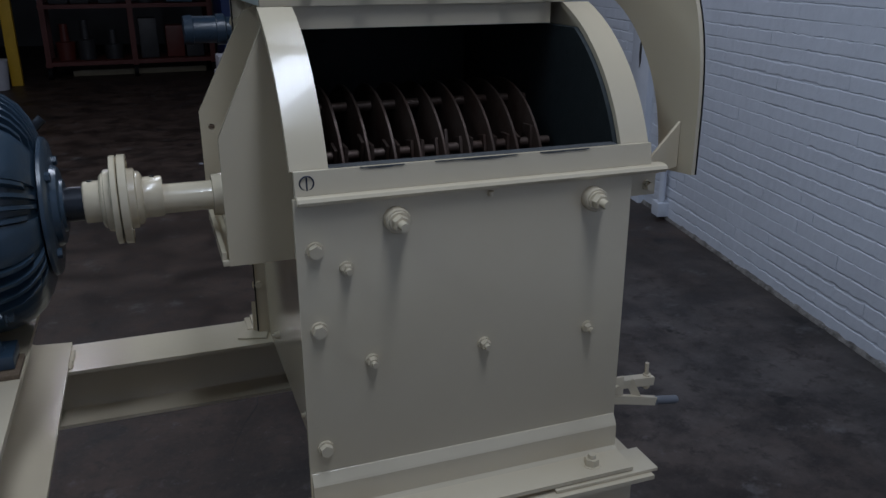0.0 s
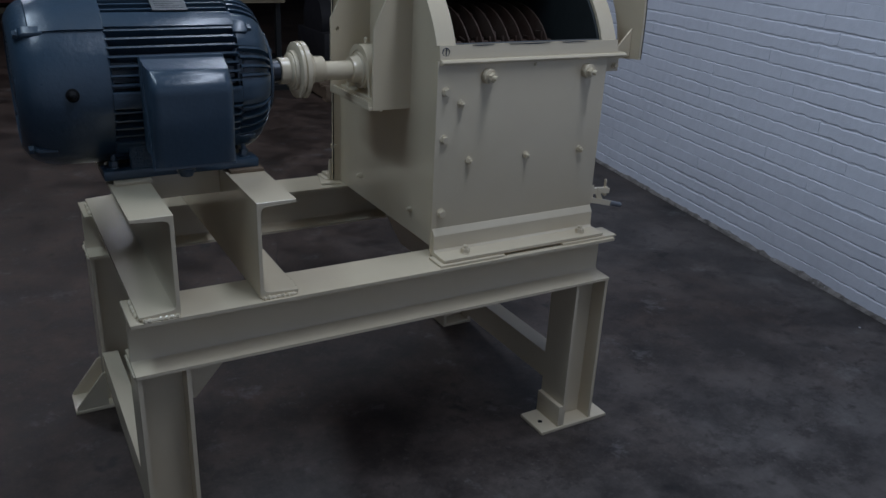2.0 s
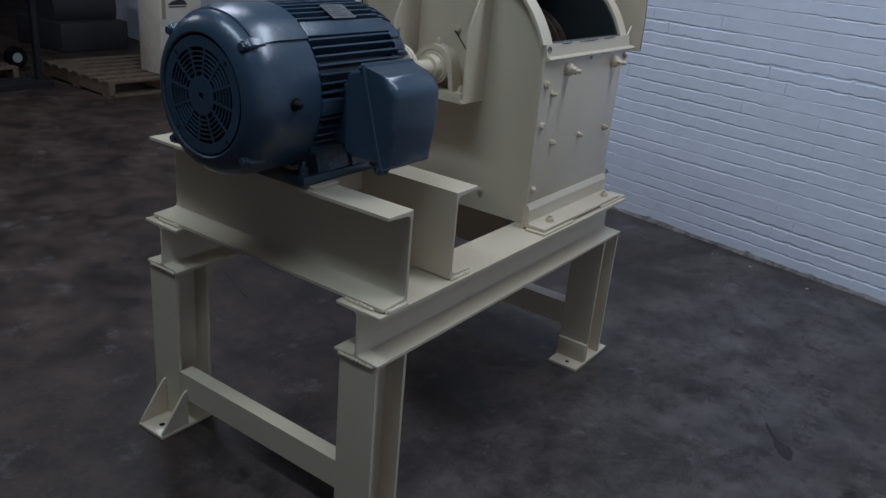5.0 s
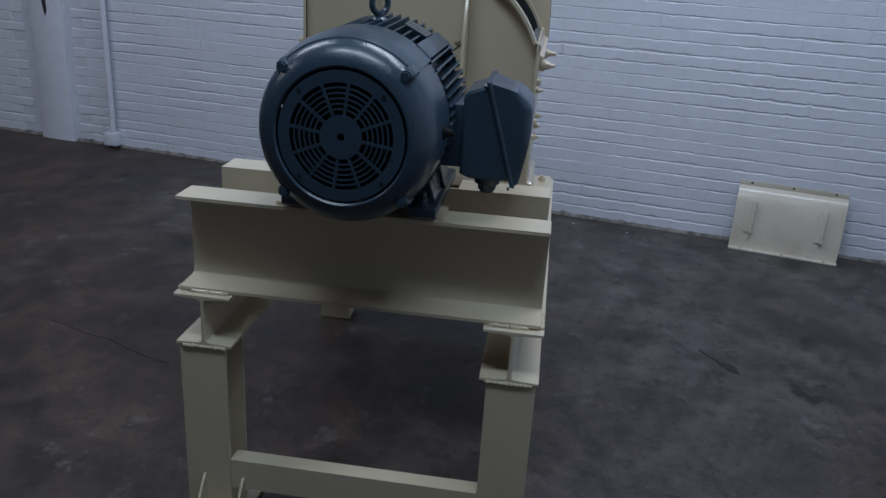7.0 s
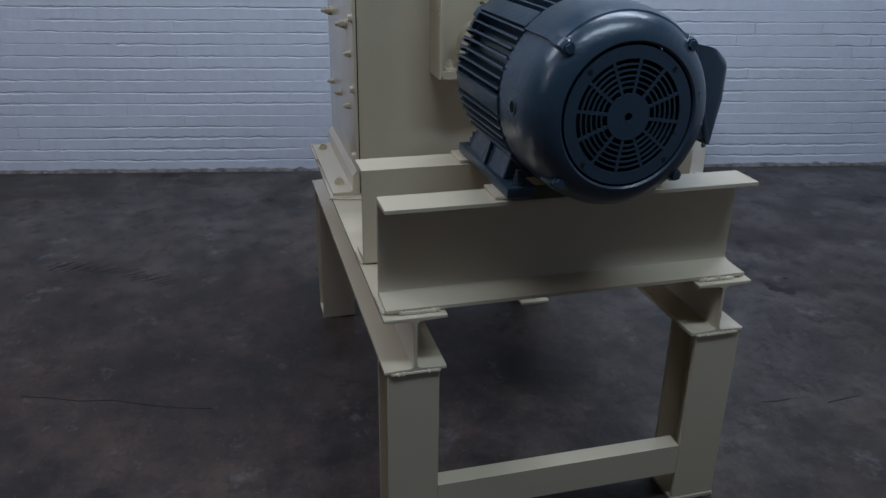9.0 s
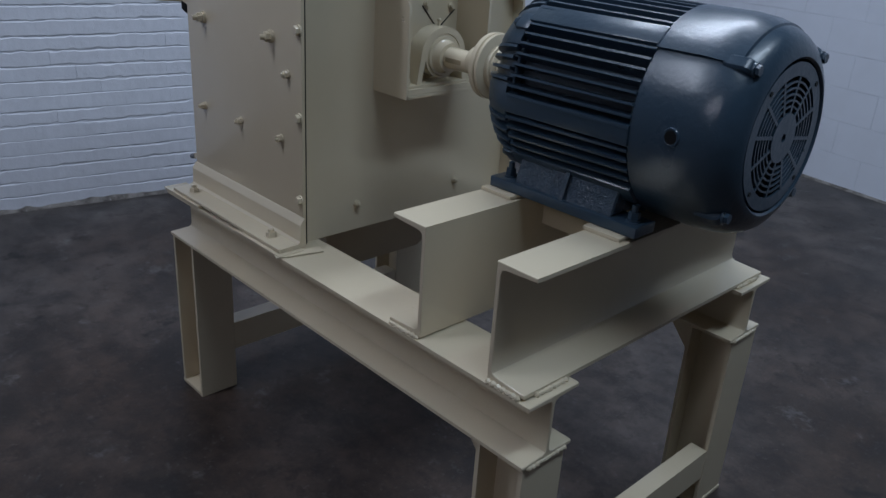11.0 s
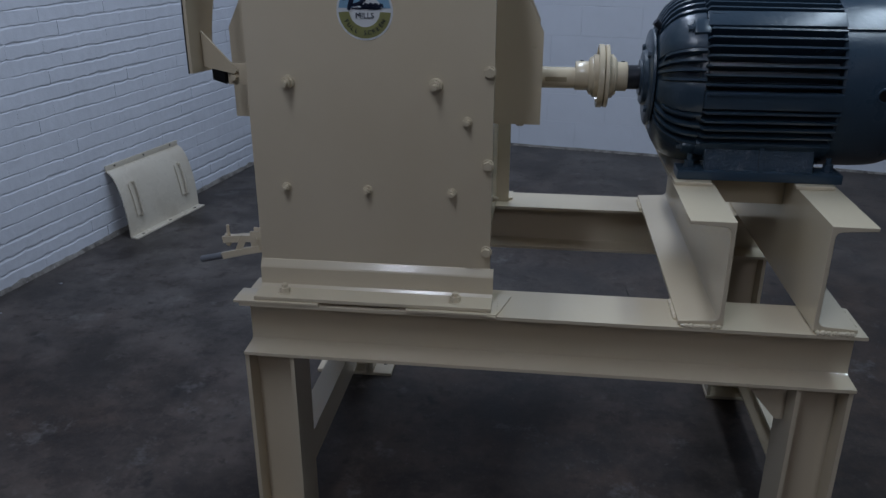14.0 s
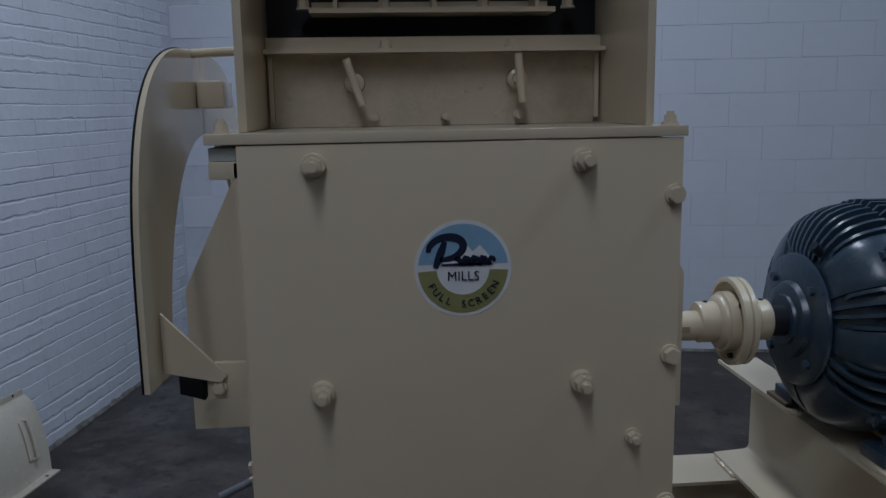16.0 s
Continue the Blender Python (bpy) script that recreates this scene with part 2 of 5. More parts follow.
def lathe(bm, prof, at, axis="x", seg=48, caps=True):
    """Turn the profile (along, radius) about an axis through at."""
    f = AX[axis]
    at = Vector(at)
    rings = []
    for a, r in prof:
        rings.append([bm.verts.new(Vector(f(a, r * math.cos(2 * math.pi * i / seg), r * math.sin(2 * math.pi * i / seg))) + at) for i in range(seg)])
    faces = []
    for p, q in zip(rings, rings[1:]):
        faces += [bm.faces.new((p[i], p[(i + 1) % seg], q[(i + 1) % seg], q[i])) for i in range(seg)]
    if caps:
        faces += [bm.faces.new(rings[0][::-1]), bm.faces.new(rings[-1])]
    bmesh.ops.recalc_face_normals(bm, faces=faces)
    return bm


def rod(bm, p, q, r, seg=12):
    p, q = Vector(p), Vector(q)
    d = q - p
    m = Matrix.Translation((p + q) / 2) @ d.to_track_quat("Z", "Y").to_matrix().to_4x4()
    bmesh.ops.create_cone(bm, cap_ends=True, segments=seg, radius1=r, radius2=r, depth=d.length, matrix=m)
    return bm


def torus(bm, m, R, r, seg=32, sub=12):
    g = [[bm.verts.new(m @ Vector(((R + r * math.cos(b)) * math.cos(a), (R + r * math.cos(b)) * math.sin(a), r * math.sin(b)))) for b in (2 * math.pi * j / sub for j in range(sub))] for a in (2 * math.pi * i / seg for i in range(seg))]
    fs = [bm.faces.new((g[i][j], g[(i + 1) % seg][j], g[(i + 1) % seg][(j + 1) % sub], g[i][(j + 1) % sub])) for i in range(seg) for j in range(sub)]
    bmesh.ops.recalc_face_normals(bm, faces=fs)
    return bm


def ibeam(cx, z0, z1, w, tw=0.008, tf=0.011):
    """Outline of a rolled I section, flanges level, with root fillets."""
    h, f = w / 2, 0.010
    right = [(h, z0), (h, z0 + tf * 0.75), (tw / 2 + f, z0 + tf), (tw / 2 + f * 0.3, z0 + tf + f * 0.3), (tw / 2, z0 + tf + f), (tw / 2, z1 - tf - f), (tw / 2 + f * 0.3, z1 - tf - f * 0.3), (tw / 2 + f, z1 - tf), (h, z1 - tf * 0.75), (h, z1)]
    return [(cx + u, v) for u, v in right] + [(cx - u, v) for u, v in right[::-1]]


def channel(xw, xt, z0, z1, t=0.010, tf=0.013):
    """Outline of a rolled channel: web at xw, flange tips at xt."""
    s = 1 if xt > xw else -1
    f = 0.012
    pts = [(xw, z0), (xt, z0), (xt, z0 + tf * 0.65), (xw + s * (t + f), z0 + tf), (xw + s * (t + f * 0.3), z0 + tf + f * 0.3), (xw + s * t, z0 + tf + f),
           (xw + s * t, z1 - tf - f), (xw + s * (t + f * 0.3), z1 - tf - f * 0.3), (xw + s * (t + f), z1 - tf), (xt, z1 - tf * 0.65), (xt, z1), (xw, z1)]
    return pts


def hexbolt(bm, at, d, r, length=0.012, washer=True, stud=0.0):
    """A bolt head or nut on a face at `at`, pointing along d."""
    at, d = Vector(at), Vector(d).normalized()
    turn = d.to_track_quat("Z", "Y").to_matrix().to_4x4()
    base = Matrix.Translation(at) @ turn
    o = 0.0
    if washer:
        bmesh.ops.create_cone(bm, cap_ends=True, segments=20, radius1=r * 1.22, radius2=r * 1.18, depth=0.004, matrix=base @ Matrix.Translation((0, 0, 0.002)))
        o = 0.004
    spin = Matrix.Rotation(random.uniform(0, 1), 4, "Z")
    bmesh.ops.create_cone(bm, cap_ends=True, segments=6, radius1=r, radius2=r * 0.94, depth=length, matrix=base @ spin @ Matrix.Translation((0, 0, o + length / 2)))
    if stud:
        bmesh.ops.create_cone(bm, cap_ends=True, segments=14, radius1=r * 0.55, radius2=r * 0.5, depth=stud, matrix=base @ Matrix.Translation((0, 0, o + length + stud / 2)))
    return bm


def settle(th, at, sx, sy, sz):
    """Bring a finished thing to its true size and place."""
    for ob in th.children_recursive:
        ob.data.transform(Matrix.Diagonal((sx, sy, sz, 1)))
        ORG[ob] = Vector(at)
    th.location = at
    ORG[th] = Vector(at)


def bead(pts, r):
    """One weld bead: a lumpy half-round run of metal along points."""
    b = BM()
    rings = []
    for i, p in enumerate(pts):
        p = Vector(p)
        d = (Vector(pts[min(i + 1, len(pts) - 1)]) - Vector(pts[max(i - 1, 0)])).normalized()
        u = d.cross(Vector((0, 0, 1)))
        u = u.normalized() if u.length > 0.01 else Vector((1, 0, 0))
        v = u.cross(d)
        k = r * (0.75 + 0.5 * (i % 2)) * random.uniform(0.8, 1.25) * (0.25 if i in (0, len(pts) - 1) else 1.0)
        rings.append([b.verts.new(p + (u * math.cos(a) + v * math.sin(a)) * k) for a in (2 * math.pi * j / 8 for j in range(8))])
    fs = [b.faces.new((p[j], p[(j + 1) % 8], q[(j + 1) % 8], q[j])) for p, q in zip(rings, rings[1:]) for j in range(8)]
    fs += [b.faces.new(rings[0][::-1]), b.faces.new(rings[-1])]
    bmesh.ops.recalc_face_normals(b, faces=fs)
    return b


def hose(pts, r, seg=6):
    """One round cord of radius r along points."""
    b = BM()
    rings = []
    for i, p in enumerate(pts):
        p = Vector(p)
        d = (Vector(pts[min(i + 1, len(pts) - 1)]) - Vector(pts[max(i - 1, 0)])).normalized()
        u = Vector((1, 0, 0))
        v = u.cross(d).normalized()
        rings.append([b.verts.new(p + (u * math.cos(a) + v * math.sin(a)) * r) for a in (2 * math.pi * j / seg for j in range(seg))])
    fs = [b.faces.new((p[j], p[(j + 1) % seg], q[(j + 1) % seg], q[j])) for p, q in zip(rings, rings[1:]) for j in range(seg)]
    fs += [b.faces.new(rings[0][::-1]), b.faces.new(rings[-1])]
    bmesh.ops.recalc_face_normals(b, faces=fs)
    return b


YC, ZS = 1.41, 1.160   # the shaft's line

# ---- the room ----
def shell(name, x0, x1, y0, y1, z0, z1, mat, label, cat):
    ob = solid(name, box(BM(), x0, x1, y0, y1, z0, z1), mat, label, cat, "structure", smooth=False)
    ob.matrix_world = CORNER
    ORG[ob] = Vector((0, 0, 0))
    return ob


LONG, WIDE = 20.0, 10.0
shell("floor", -WIDE - 0.4, 0.4, -0.4, LONG + 0.4, -0.2, 0.0, FLOOR, "dark oil-stained concrete warehouse floor", "floor")
# unseen ceiling, added to close the room; dark grey keeps bounce light low
shell("ceiling", -WIDE - 0.4, 0.4, -0.4, LONG + 0.4, CEIL, CEIL + 0.2, PLAIN, "plain dark grey ceiling added out of view to limit bounce light", "ceiling")
wall_east = shell("wall_east", 0.0, 0.3, -0.3, LONG + 0.3, 0.0, CEIL, MORTAR, "white-painted brick wall with worn uneven courses", "wall")
wall_south = shell("wall_south", -WIDE, 0.0, -0.3, 0.0, 0.0, CEIL, MORTAR, "white-painted concrete block wall", "wall")
# unseen west wall, added; its lighter grey reflects onto the mill's side
shell("wall_west", -WIDE - 0.3, -WIDE, -0.3, LONG + 0.3, 0.0, CEIL, DULL, "plain grey wall added out of view to close the room and bounce light", "wall")
# end wall shares the dark grey that holds bounce light down
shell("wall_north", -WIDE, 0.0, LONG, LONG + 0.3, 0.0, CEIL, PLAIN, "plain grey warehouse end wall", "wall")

for lx, ly, watts, tint in LAMPS:
    fx = thing("ceiling_light", CORNER @ Vector((lx, ly, CEIL)), "white fluorescent ceiling light fixture", "ceiling light", "ceiling lights")
    fx.rotation_euler = (0, 0, radians(-10.37))
    b = BM()
    prism(b, [(-0.2, -0.22), (-0.17, -0.24), (-0.06, 0), (0.06, 0), (0.17, -0.24), (0.2, -0.22)], "y", -1.25, 1.25)
    me = bpy.data.meshes.new("housing")
    b.to_mesh(me)
    b.free()
    me.materials.append(PLAIN)
    hs = new("housing", me)
    hs.parent = fx


# ---- support frame ----
def build_frame():
    fr = thing("support_frame", (0.18, YC, 0), "cream-painted welded steel beam frame standing on concrete floor", "machine frame")
    T, L = 0.670, 0.528            # top and underside of the beams
    for yc in (1.0165, 1.8035):
        part("beam", prism(BM(), ibeam(yc, L, T, 0.147), "x", -0.557, 0.872, 0.0015), CREAM, fr)
    for xc in (-0.4925, 0.8105):
        for yc, s in ((1.010, -1), (1.808, 1)):
            h = 0.0615
            tw, tf = 0.007, 0.010
            pts = [(-h, -h), (-h + tf, -h), (-h + tf, -tw / 2), (h - tf, -tw / 2), (h - tf, -h), (h, -h), (h, h), (h - tf, h), (h - tf, tw / 2), (-h + tf, tw / 2), (-h + tf, h), (-h, h)]
            leg = part("leg", prism(BM(), [(xc + u, yc + v) for u, v in pts], "z", 0.012, L, 0.001), CREAM, fr)
            b = BM()
            if xc > 0 and s < 0:
                box(b, 0.667, 0.938, 0.944, 1.066, 0, 0.012, 0.002)
            elif xc < 0 and s < 0:
                box(b, -0.557, -0.428, yc - 0.064, yc + 0.064, 0, 0.012, 0.002)
            elif xc < 0:
                box(b, -0.658, -0.43, 1.704, 1.824, 0, 0.012, 0.002)
            else:
                box(b, 0.749, 0.876, 1.746, 1.870, 0, 0.012, 0.002)
            part("foot_plate", b, CREAM, leg)
            if xc < 0:
                for yy in (1.706, 1.815) if s > 0 else ():
                    part("foot_gusset", prism(BM(), [(-0.555, 0.012), (-0.653, 0.012), (-0.653, 0.020), (-0.566, 0.132), (-0.555, 0.136)], "y", yy, yy + 0.007), CREAM, leg)
                # bolt holes are flat black discs, the shade inside put into the colour
                if s > 0:
                    part("bolt_hole", lathe(BM(), [(0.0118, 0.009), (0.0126, 0.009)], (-0.615, 1.762, 0), "z", 16), BLACK, leg)
                part("corner_gusset", prism(BM(), [(-0.430, L - 0.001), (-0.325, L - 0.001), (-0.325, L - 0.020), (-0.412, L - 0.120), (-0.430, L - 0.120)], "y", yc - 0.004, yc + 0.004), CREAM, leg)
            elif s < 0:
                part("foot_gusset", box(BM(), 0.733, 0.7485, 0.948, 1.068, 0.012, 0.088, 0.0015), CREAM, leg)
                part("bolt_hole", lathe(BM(), [(0.0118, 0.008), (0.0126, 0.008)], (0.700, 1.000, 0), "z", 16), BLACK, leg)
            else:
                part("bolt_hole", lathe(BM(), [(0.0118, 0.008), (0.0126, 0.008)], (0.778, 1.835, 0), "z", 16), BLACK, leg)
    # motor channels across the beams, webs facing each other
    part("motor_channel", prism(BM(), channel(-0.440, -0.535, T + 0.004, 0.921), "y", 0.953, 1.868, 0.0012), CREAM, fr)
    part("motor_channel", prism(BM(), channel(-0.248, -0.150, T + 0.004, 0.921), "y", 0.960, 1.868, 0.0012), CREAM, fr)
    for y in (1.288, 1.500):
        part("cross_plate", box(BM(), -0.439, -0.249, y, y + 0.010, 0.849, 0.913, 0.001), CREAM, fr)
    # ties between the legs
    part("cross_member", prism(BM(), [(-0.553, 0.098), (-0.505, 0.098), (-0.505, 0.105), (-0.546, 0.105), (-0.546, 0.181), (-0.505, 0.181), (-0.505, 0.188), (-0.553, 0.188)], "y", 1.0725, 1.7455), CREAM, fr)
    part("cross_member", prism(BM(), [(0.750, 0.136), (0.810, 0.136), (0.810, 0.144), (0.758, 0.144), (0.758, 0.222), (0.810, 0.222), (0.810, 0.230), (0.750, 0.230)], "y", 1.0725, 1.7455), CREAM, fr)
    # weld beads
    def run(p, q, r=0.005):
        p, q = Vector(p), Vector(q)
        n = max(4, int((q - p).length / 0.006))
        part("weld_bead", bead([tuple(p + (q - p) * (i / n) + Vector((0, 0, 0.0006 * random.uniform(-1, 1)))) for i in range(n + 1)], r), CREAM, fr)
    for x0, x1, y in ((-0.530, -0.442, 0.949), (-0.246, -0.154, 0.956), (-0.530, -0.442, 1.872), (-0.246, -0.154, 1.872)):
        run((x0, y, T + 0.003), (x1, y, T + 0.003))
    for y0, y1 in ((0.98, 1.08), (1.74, 1.84)):
        run((-0.537, y0, T + 0.003), (-0.537, y1, T + 0.003))
        run((-0.148, y0, T + 0.003), (-0.148, y1, T + 0.003))
    for yc in (1.0165, 1.8035):
        run((-0.557, yc - 0.06, L - 0.001), (-0.557, yc + 0.06, L - 0.001), 0.0045)
        run((0.871, yc - 0.06, L - 0.001), (0.871, yc + 0.06, L - 0.001), 0.0045)
    # motor shims
    for x, y in ((-0.195, 1.245), (-0.195, 1.575), (-0.478, 1.245), (-0.478, 1.575)):
        part("shim", box(BM(), x - 0.044, x + 0.044, y - 0.04, y + 0.04, 0.9215, 0.9295, 0.001), WOOD if x > -0.3 and y < 1.4 else CREAM, fr)
    return fr


build_frame()


# ---- motor ----
def build_motor():
    mo = thing("electric_motor", (-0.34, YC, 0.943), "glossy dark blue-grey finned electric motor with fan cover", "motor")
    ZM = 1.152
    c = (0, YC, ZM)
    # core and fins
    core = lathe(BM(), [(-0.515, 0.172), (-0.175, 0.172)], c, seg=64)
    body = part("stator_housing", core, BLUE, mo)
    wide = (50, 130, 184, 356, 222, 318)
    for k in range(60):
        a = 6 * k
        if 246 <= a <= 294:
            continue
        near = min(min(abs(a - w), 360 - abs(a - w)) for w in wide)
        top = 0.212
        t = 0.0042
        if near < 4:
            continue
        m = Matrix.Translation(c) @ Matrix.Rotation(radians(a), 4, "X")
        pts = [(-0.505, 0.168), (-0.505, top - 0.004), (-0.190, top), (-0.181, top - 0.010), (-0.181, 0.168)]
        b = BM()
        lo = [b.verts.new(m @ Vector((x, r, 0)) + (m.to_3x3() @ Vector((0, 0, -t if r < 0.19 else -t * 0.55)))) for x, r in pts]
        hi = [b.verts.new(m @ Vector((x, r, 0)) + (m.to_3x3() @ Vector((0, 0, t if r < 0.19 else t * 0.55)))) for x, r in pts]
        fs = [b.faces.new(lo[::-1]), b.faces.new(hi)] + [b.faces.new((lo[i], lo[(i + 1) % 5], hi[(i + 1) % 5], hi[i])) for i in range(5)]
        bmesh.ops.recalc_face_normals(b, faces=b.faces)
        part("cooling_fin", b, BLUE, body)
    for a in wide:
        if a in (184, 356):
            h, wdt = 0.207, 0.020
        else:
            h, wdt = 0.211, 0.022
        m = Matrix.Translation(c) @ Matrix.Rotation(radians(a), 4, "X")
        bb = BM()
        box(bb, -0.505, -0.181, 0.165, h, -wdt, wdt, 0.003)
        bmesh.ops.transform(bb, matrix=m, verts=bb.verts)
        part("pad_rib", bb, BLUE, mo)
    # fan cover: a rounded drum with a slotted face
    prof = [(-0.500, 0.198), (-0.505, 0.203), (-0.60, 0.2025), (-0.635, 0.2005), (-0.662, 0.196), (-0.684, 0.188), (-0.699, 0.177), (-0.709, 0.163), (-0.7145, 0.152), (-0.716, 0.146), (-0.712, 0.142), (-0.708, 0.142)]
    cover = part("fan_cover", lathe(BM(), prof, c, seg=72, caps=False), BLUE, mo)
    part("cover_back", lathe(BM(), [(-0.5, 0.196), (-0.498, 0.165)], c, seg=64, caps=False), BLUE, mo)
    # raised top saddle on the cover
    b = BM()
    line = [(-0.502, 0.204), (-0.502, 0.209), (-0.600, 0.2085), (-0.640, 0.2045), (-0.668, 0.197), (-0.672, 0.190)]
    g = []
    for k in range(49):
        a = radians(43 + 94 * k / 48)
        g.append([b.verts.new(Vector((x, YC + r * math.cos(a), ZM + r * math.sin(a)))) for x, r in line] + [b.verts.new(Vector((-0.640, YC + 0.190 * math.cos(a), ZM + 0.190 * math.sin(a))))])
    n = len(line) + 1
    for p, q in zip(g, g[1:]):
        for k in range(n):
            b.faces.new((p[k], p[(k + 1) % n], q[(k + 1) % n], q[k]))
    b.faces.new(g[0]), b.faces.new(g[-1][::-1])
    bmesh.ops.recalc_face_normals(b, faces=b.faces)
    part("cover_saddle", b, BLUE, cover)
    # slotted face: hub, rings and spokes
    b = BM()
    lathe(b, [(-0.709, 0.046), (-0.714, 0.046), (-0.714, 0.008), (-0.709, 0.008)], c, seg=48, caps=False)
    for r0, r1 in ((0.056, 0.0595), (0.067, 0.0705), (0.078, 0.0815), (0.089, 0.0925), (0.100, 0.1035), (0.112, 0.137)):
        lathe(b, [(-0.7085, r0), (-0.713, r0), (-0.713, r1), (-0.7085, r1)], c, seg=64, caps=False)
    for k in range(12):
        m = Matrix.Translation(c) @ Matrix.Rotation(radians(30 * k + 8), 4, "X")
        n0 = set(b.verts)
        box(b, -0.7132, -0.7084, 0.044, 0.115, -0.0032, 0.0032)
        bmesh.ops.transform(b, matrix=m, verts=[v for v in b.verts if v not in n0])
    part("fan_grille", b, BLUE, cover)
    # black disc painted in for the dark space behind the grille
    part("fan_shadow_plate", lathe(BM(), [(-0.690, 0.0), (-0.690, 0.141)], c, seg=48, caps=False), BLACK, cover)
    for k in range(4):
        a = radians(45 + 90 * k)
        part("grille_screw", hexbolt(BM(), (-0.713, YC + 0.127 * math.cos(a), ZM + 0.127 * math.sin(a)), (-1, 0, 0), 0.005, 0.002, False), STEEL, cover)
    # lugs round the cover's shoulder, each with a dark hex bolt
    for k in (45, 135, 225, 315):
        m = Matrix.Translation(c) @ Matrix.Rotation(radians(k), 4, "X")
        bb = BM()
        prism(bb, [(-0.694, 0.165), (-0.694, 0.190), (-0.689, 0.197), (-0.680, 0.2015), (-0.640, 0.2025), (-0.632, 0.170)], "z", -0.013, 0.013, 0.004)
        bmesh.ops.transform(bb, matrix=m, verts=bb.verts)
        lug = part("cover_lug", bb, BLUE, cover)
        part("lug_bolt", hexbolt(BM(), m @ Vector((-0.693, 0.185, 0)), (-1, 0, 0), 0.0105, 0.008, True), BLUE, lug)
    # the hole is a solid black disc, its inner shade given by colour
    hole = part("drain_hole", lathe(BM(), [(0.195, 0.0128), (0.2043, 0.0128)], (-0.596, YC, ZM + 0.004), "y", 24), BLACK, cover)
    part("hole_rim", lathe(BM(), [(0.200, 0.0185), (0.2046, 0.0165), (0.2048, 0.0135), (0.2043, 0.0128)], (-0.596, YC, ZM + 0.004), "y", 24, False), BLUE, hole)
    part("drain_plug", lathe(BM(), [(-0.196, 0.0165), (-0.2055, 0.0155), (-0.207, 0.011), (-0.218, 0.008), (-0.2235, 0.006), (-0.225, 0.001)], (-0.596, YC, ZM + 0.004), "y", 24), BLACK, cover)
    # drive end bracket: a full dome, its arms proud, its fins set in pockets and staggered against the housing's
    dome = [(-0.180, 0.204), (-0.160, 0.202), (-0.140, 0.197), (-0.118, 0.188), (-0.100, 0.173), (-0.088, 0.155), (-0.080, 0.138), (-0.076, 0.124)]
    deep = [(x, r - 0.020) for x, r in dome]
    prof = deep + [(-0.072, 0.119), (-0.066, 0.118), (-0.063, 0.114), (-0.060, 0.070), (-0.050, 0.066), (-0.048, 0.060), (-0.048, 0.046), (-0.043, 0.044), (-0.043, 0.030)]
    eb = part("end_bracket", lathe(BM(), prof, c, seg=72), BLUE, mo)

    def sector(line, a0, a1, drop):
        """A thick piece of the dome between two angles."""
        b = BM()
        n = max(4, int((a1 - a0) / 3))
        g = []
        for i in range(n + 1):
            a = radians(a0 + (a1 - a0) * i / n)
            ease = 0.004 * (i in (0, n))
            ring = [(x, r - ease) for x, r in line] + [(x - (0.004 if x > -0.1 else 0), r - drop) for x, r in line[::-1]]
            g.append([b.verts.new((x, YC + r * math.cos(a), ZM + r * math.sin(a))) for x, r in ring])
        m = len(g[0])
        fs = [b.faces.new((p[k], p[(k + 1) % m], q[(k + 1) % m], q[k])) for p, q in zip(g, g[1:]) for k in range(m)]
        fs += [b.faces.new(g[0]), b.faces.new(g[-1][::-1])]
        bmesh.ops.recalc_face_normals(b, faces=fs)
        return b

    for a0, a1 in ((30, 58), (122, 150), (-13, 7), (173, 193), (-88, -40), (220, 268)):
        part("bracket_arm", sector(dome, a0, a1, 0.024), BLUE, eb)
    for a0, a1 in ((9, 28), (60, 120), (152, 171), (195, 218), (-38, -15)):
        n = int((a1 - a0) / 6.2) + 1
        for k in range(n):
            u = k / max(1, n - 1)
            m = Matrix.Translation(c) @ Matrix.Rotation(radians(a0 + (a1 - a0) * u), 4, "X")
            reach = 0.6 + 0.4 * math.sin(math.pi * (0.15 + 0.7 * u))
            line = [(x, r) for x, r in dome if x < -0.07 - 0.05 * (1 - reach)]
            top = [(x, r + 0.002) for x, r in line]
            low = [(x, r - 0.024) for x, r in line[::-1]]
            b = BM()
            q = len(top + low)
            lo = [b.verts.new(m @ Vector((x, r, -0.0046 if i >= len(top) else -0.0030))) for i, (x, r) in enumerate(top + low)]
            hi = [b.verts.new(m @ Vector((x, r, 0.0046 if i >= len(top) else 0.0030))) for i, (x, r) in enumerate(top + low)]
            fs = [b.faces.new(lo[::-1]), b.faces.new(hi)] + [b.faces.new((lo[i], lo[(i + 1) % q], hi[(i + 1) % q], hi[i])) for i in range(q)]
            bmesh.ops.recalc_face_normals(b, faces=fs)
            part("bracket_fin", b, BLUE, eb)
    # flange ring between housing and bracket, with its lugs and bolts
    part("bracket_ring", lathe(BM(), [(-0.190, 0.172), (-0.190, 0.186), (-0.187, 0.190), (-0.172, 0.190), (-0.168, 0.186), (-0.168, 0.172)], c, seg=72), BLUE, eb)
    for k in (44, 136, 224, 316):
        m = Matrix.Translation(c) @ Matrix.Rotation(radians(k), 4, "X")
        bb = BM()
        box(bb, -0.188, -0.148, 0.168, 0.209, -0.019, 0.019, 0.006)
        bmesh.ops.transform(bb, matrix=m, verts=bb.verts)
        ear = part("bracket_ear", bb, BLUE, mo)
        part("ear_bolt", hexbolt(BM(), m @ Vector((-0.148, 0.196, 0)), (1, 0, 0), 0.010, 0.009), BLUE, ear)
    for k in range(4):
        a = radians(45 + 90 * k)
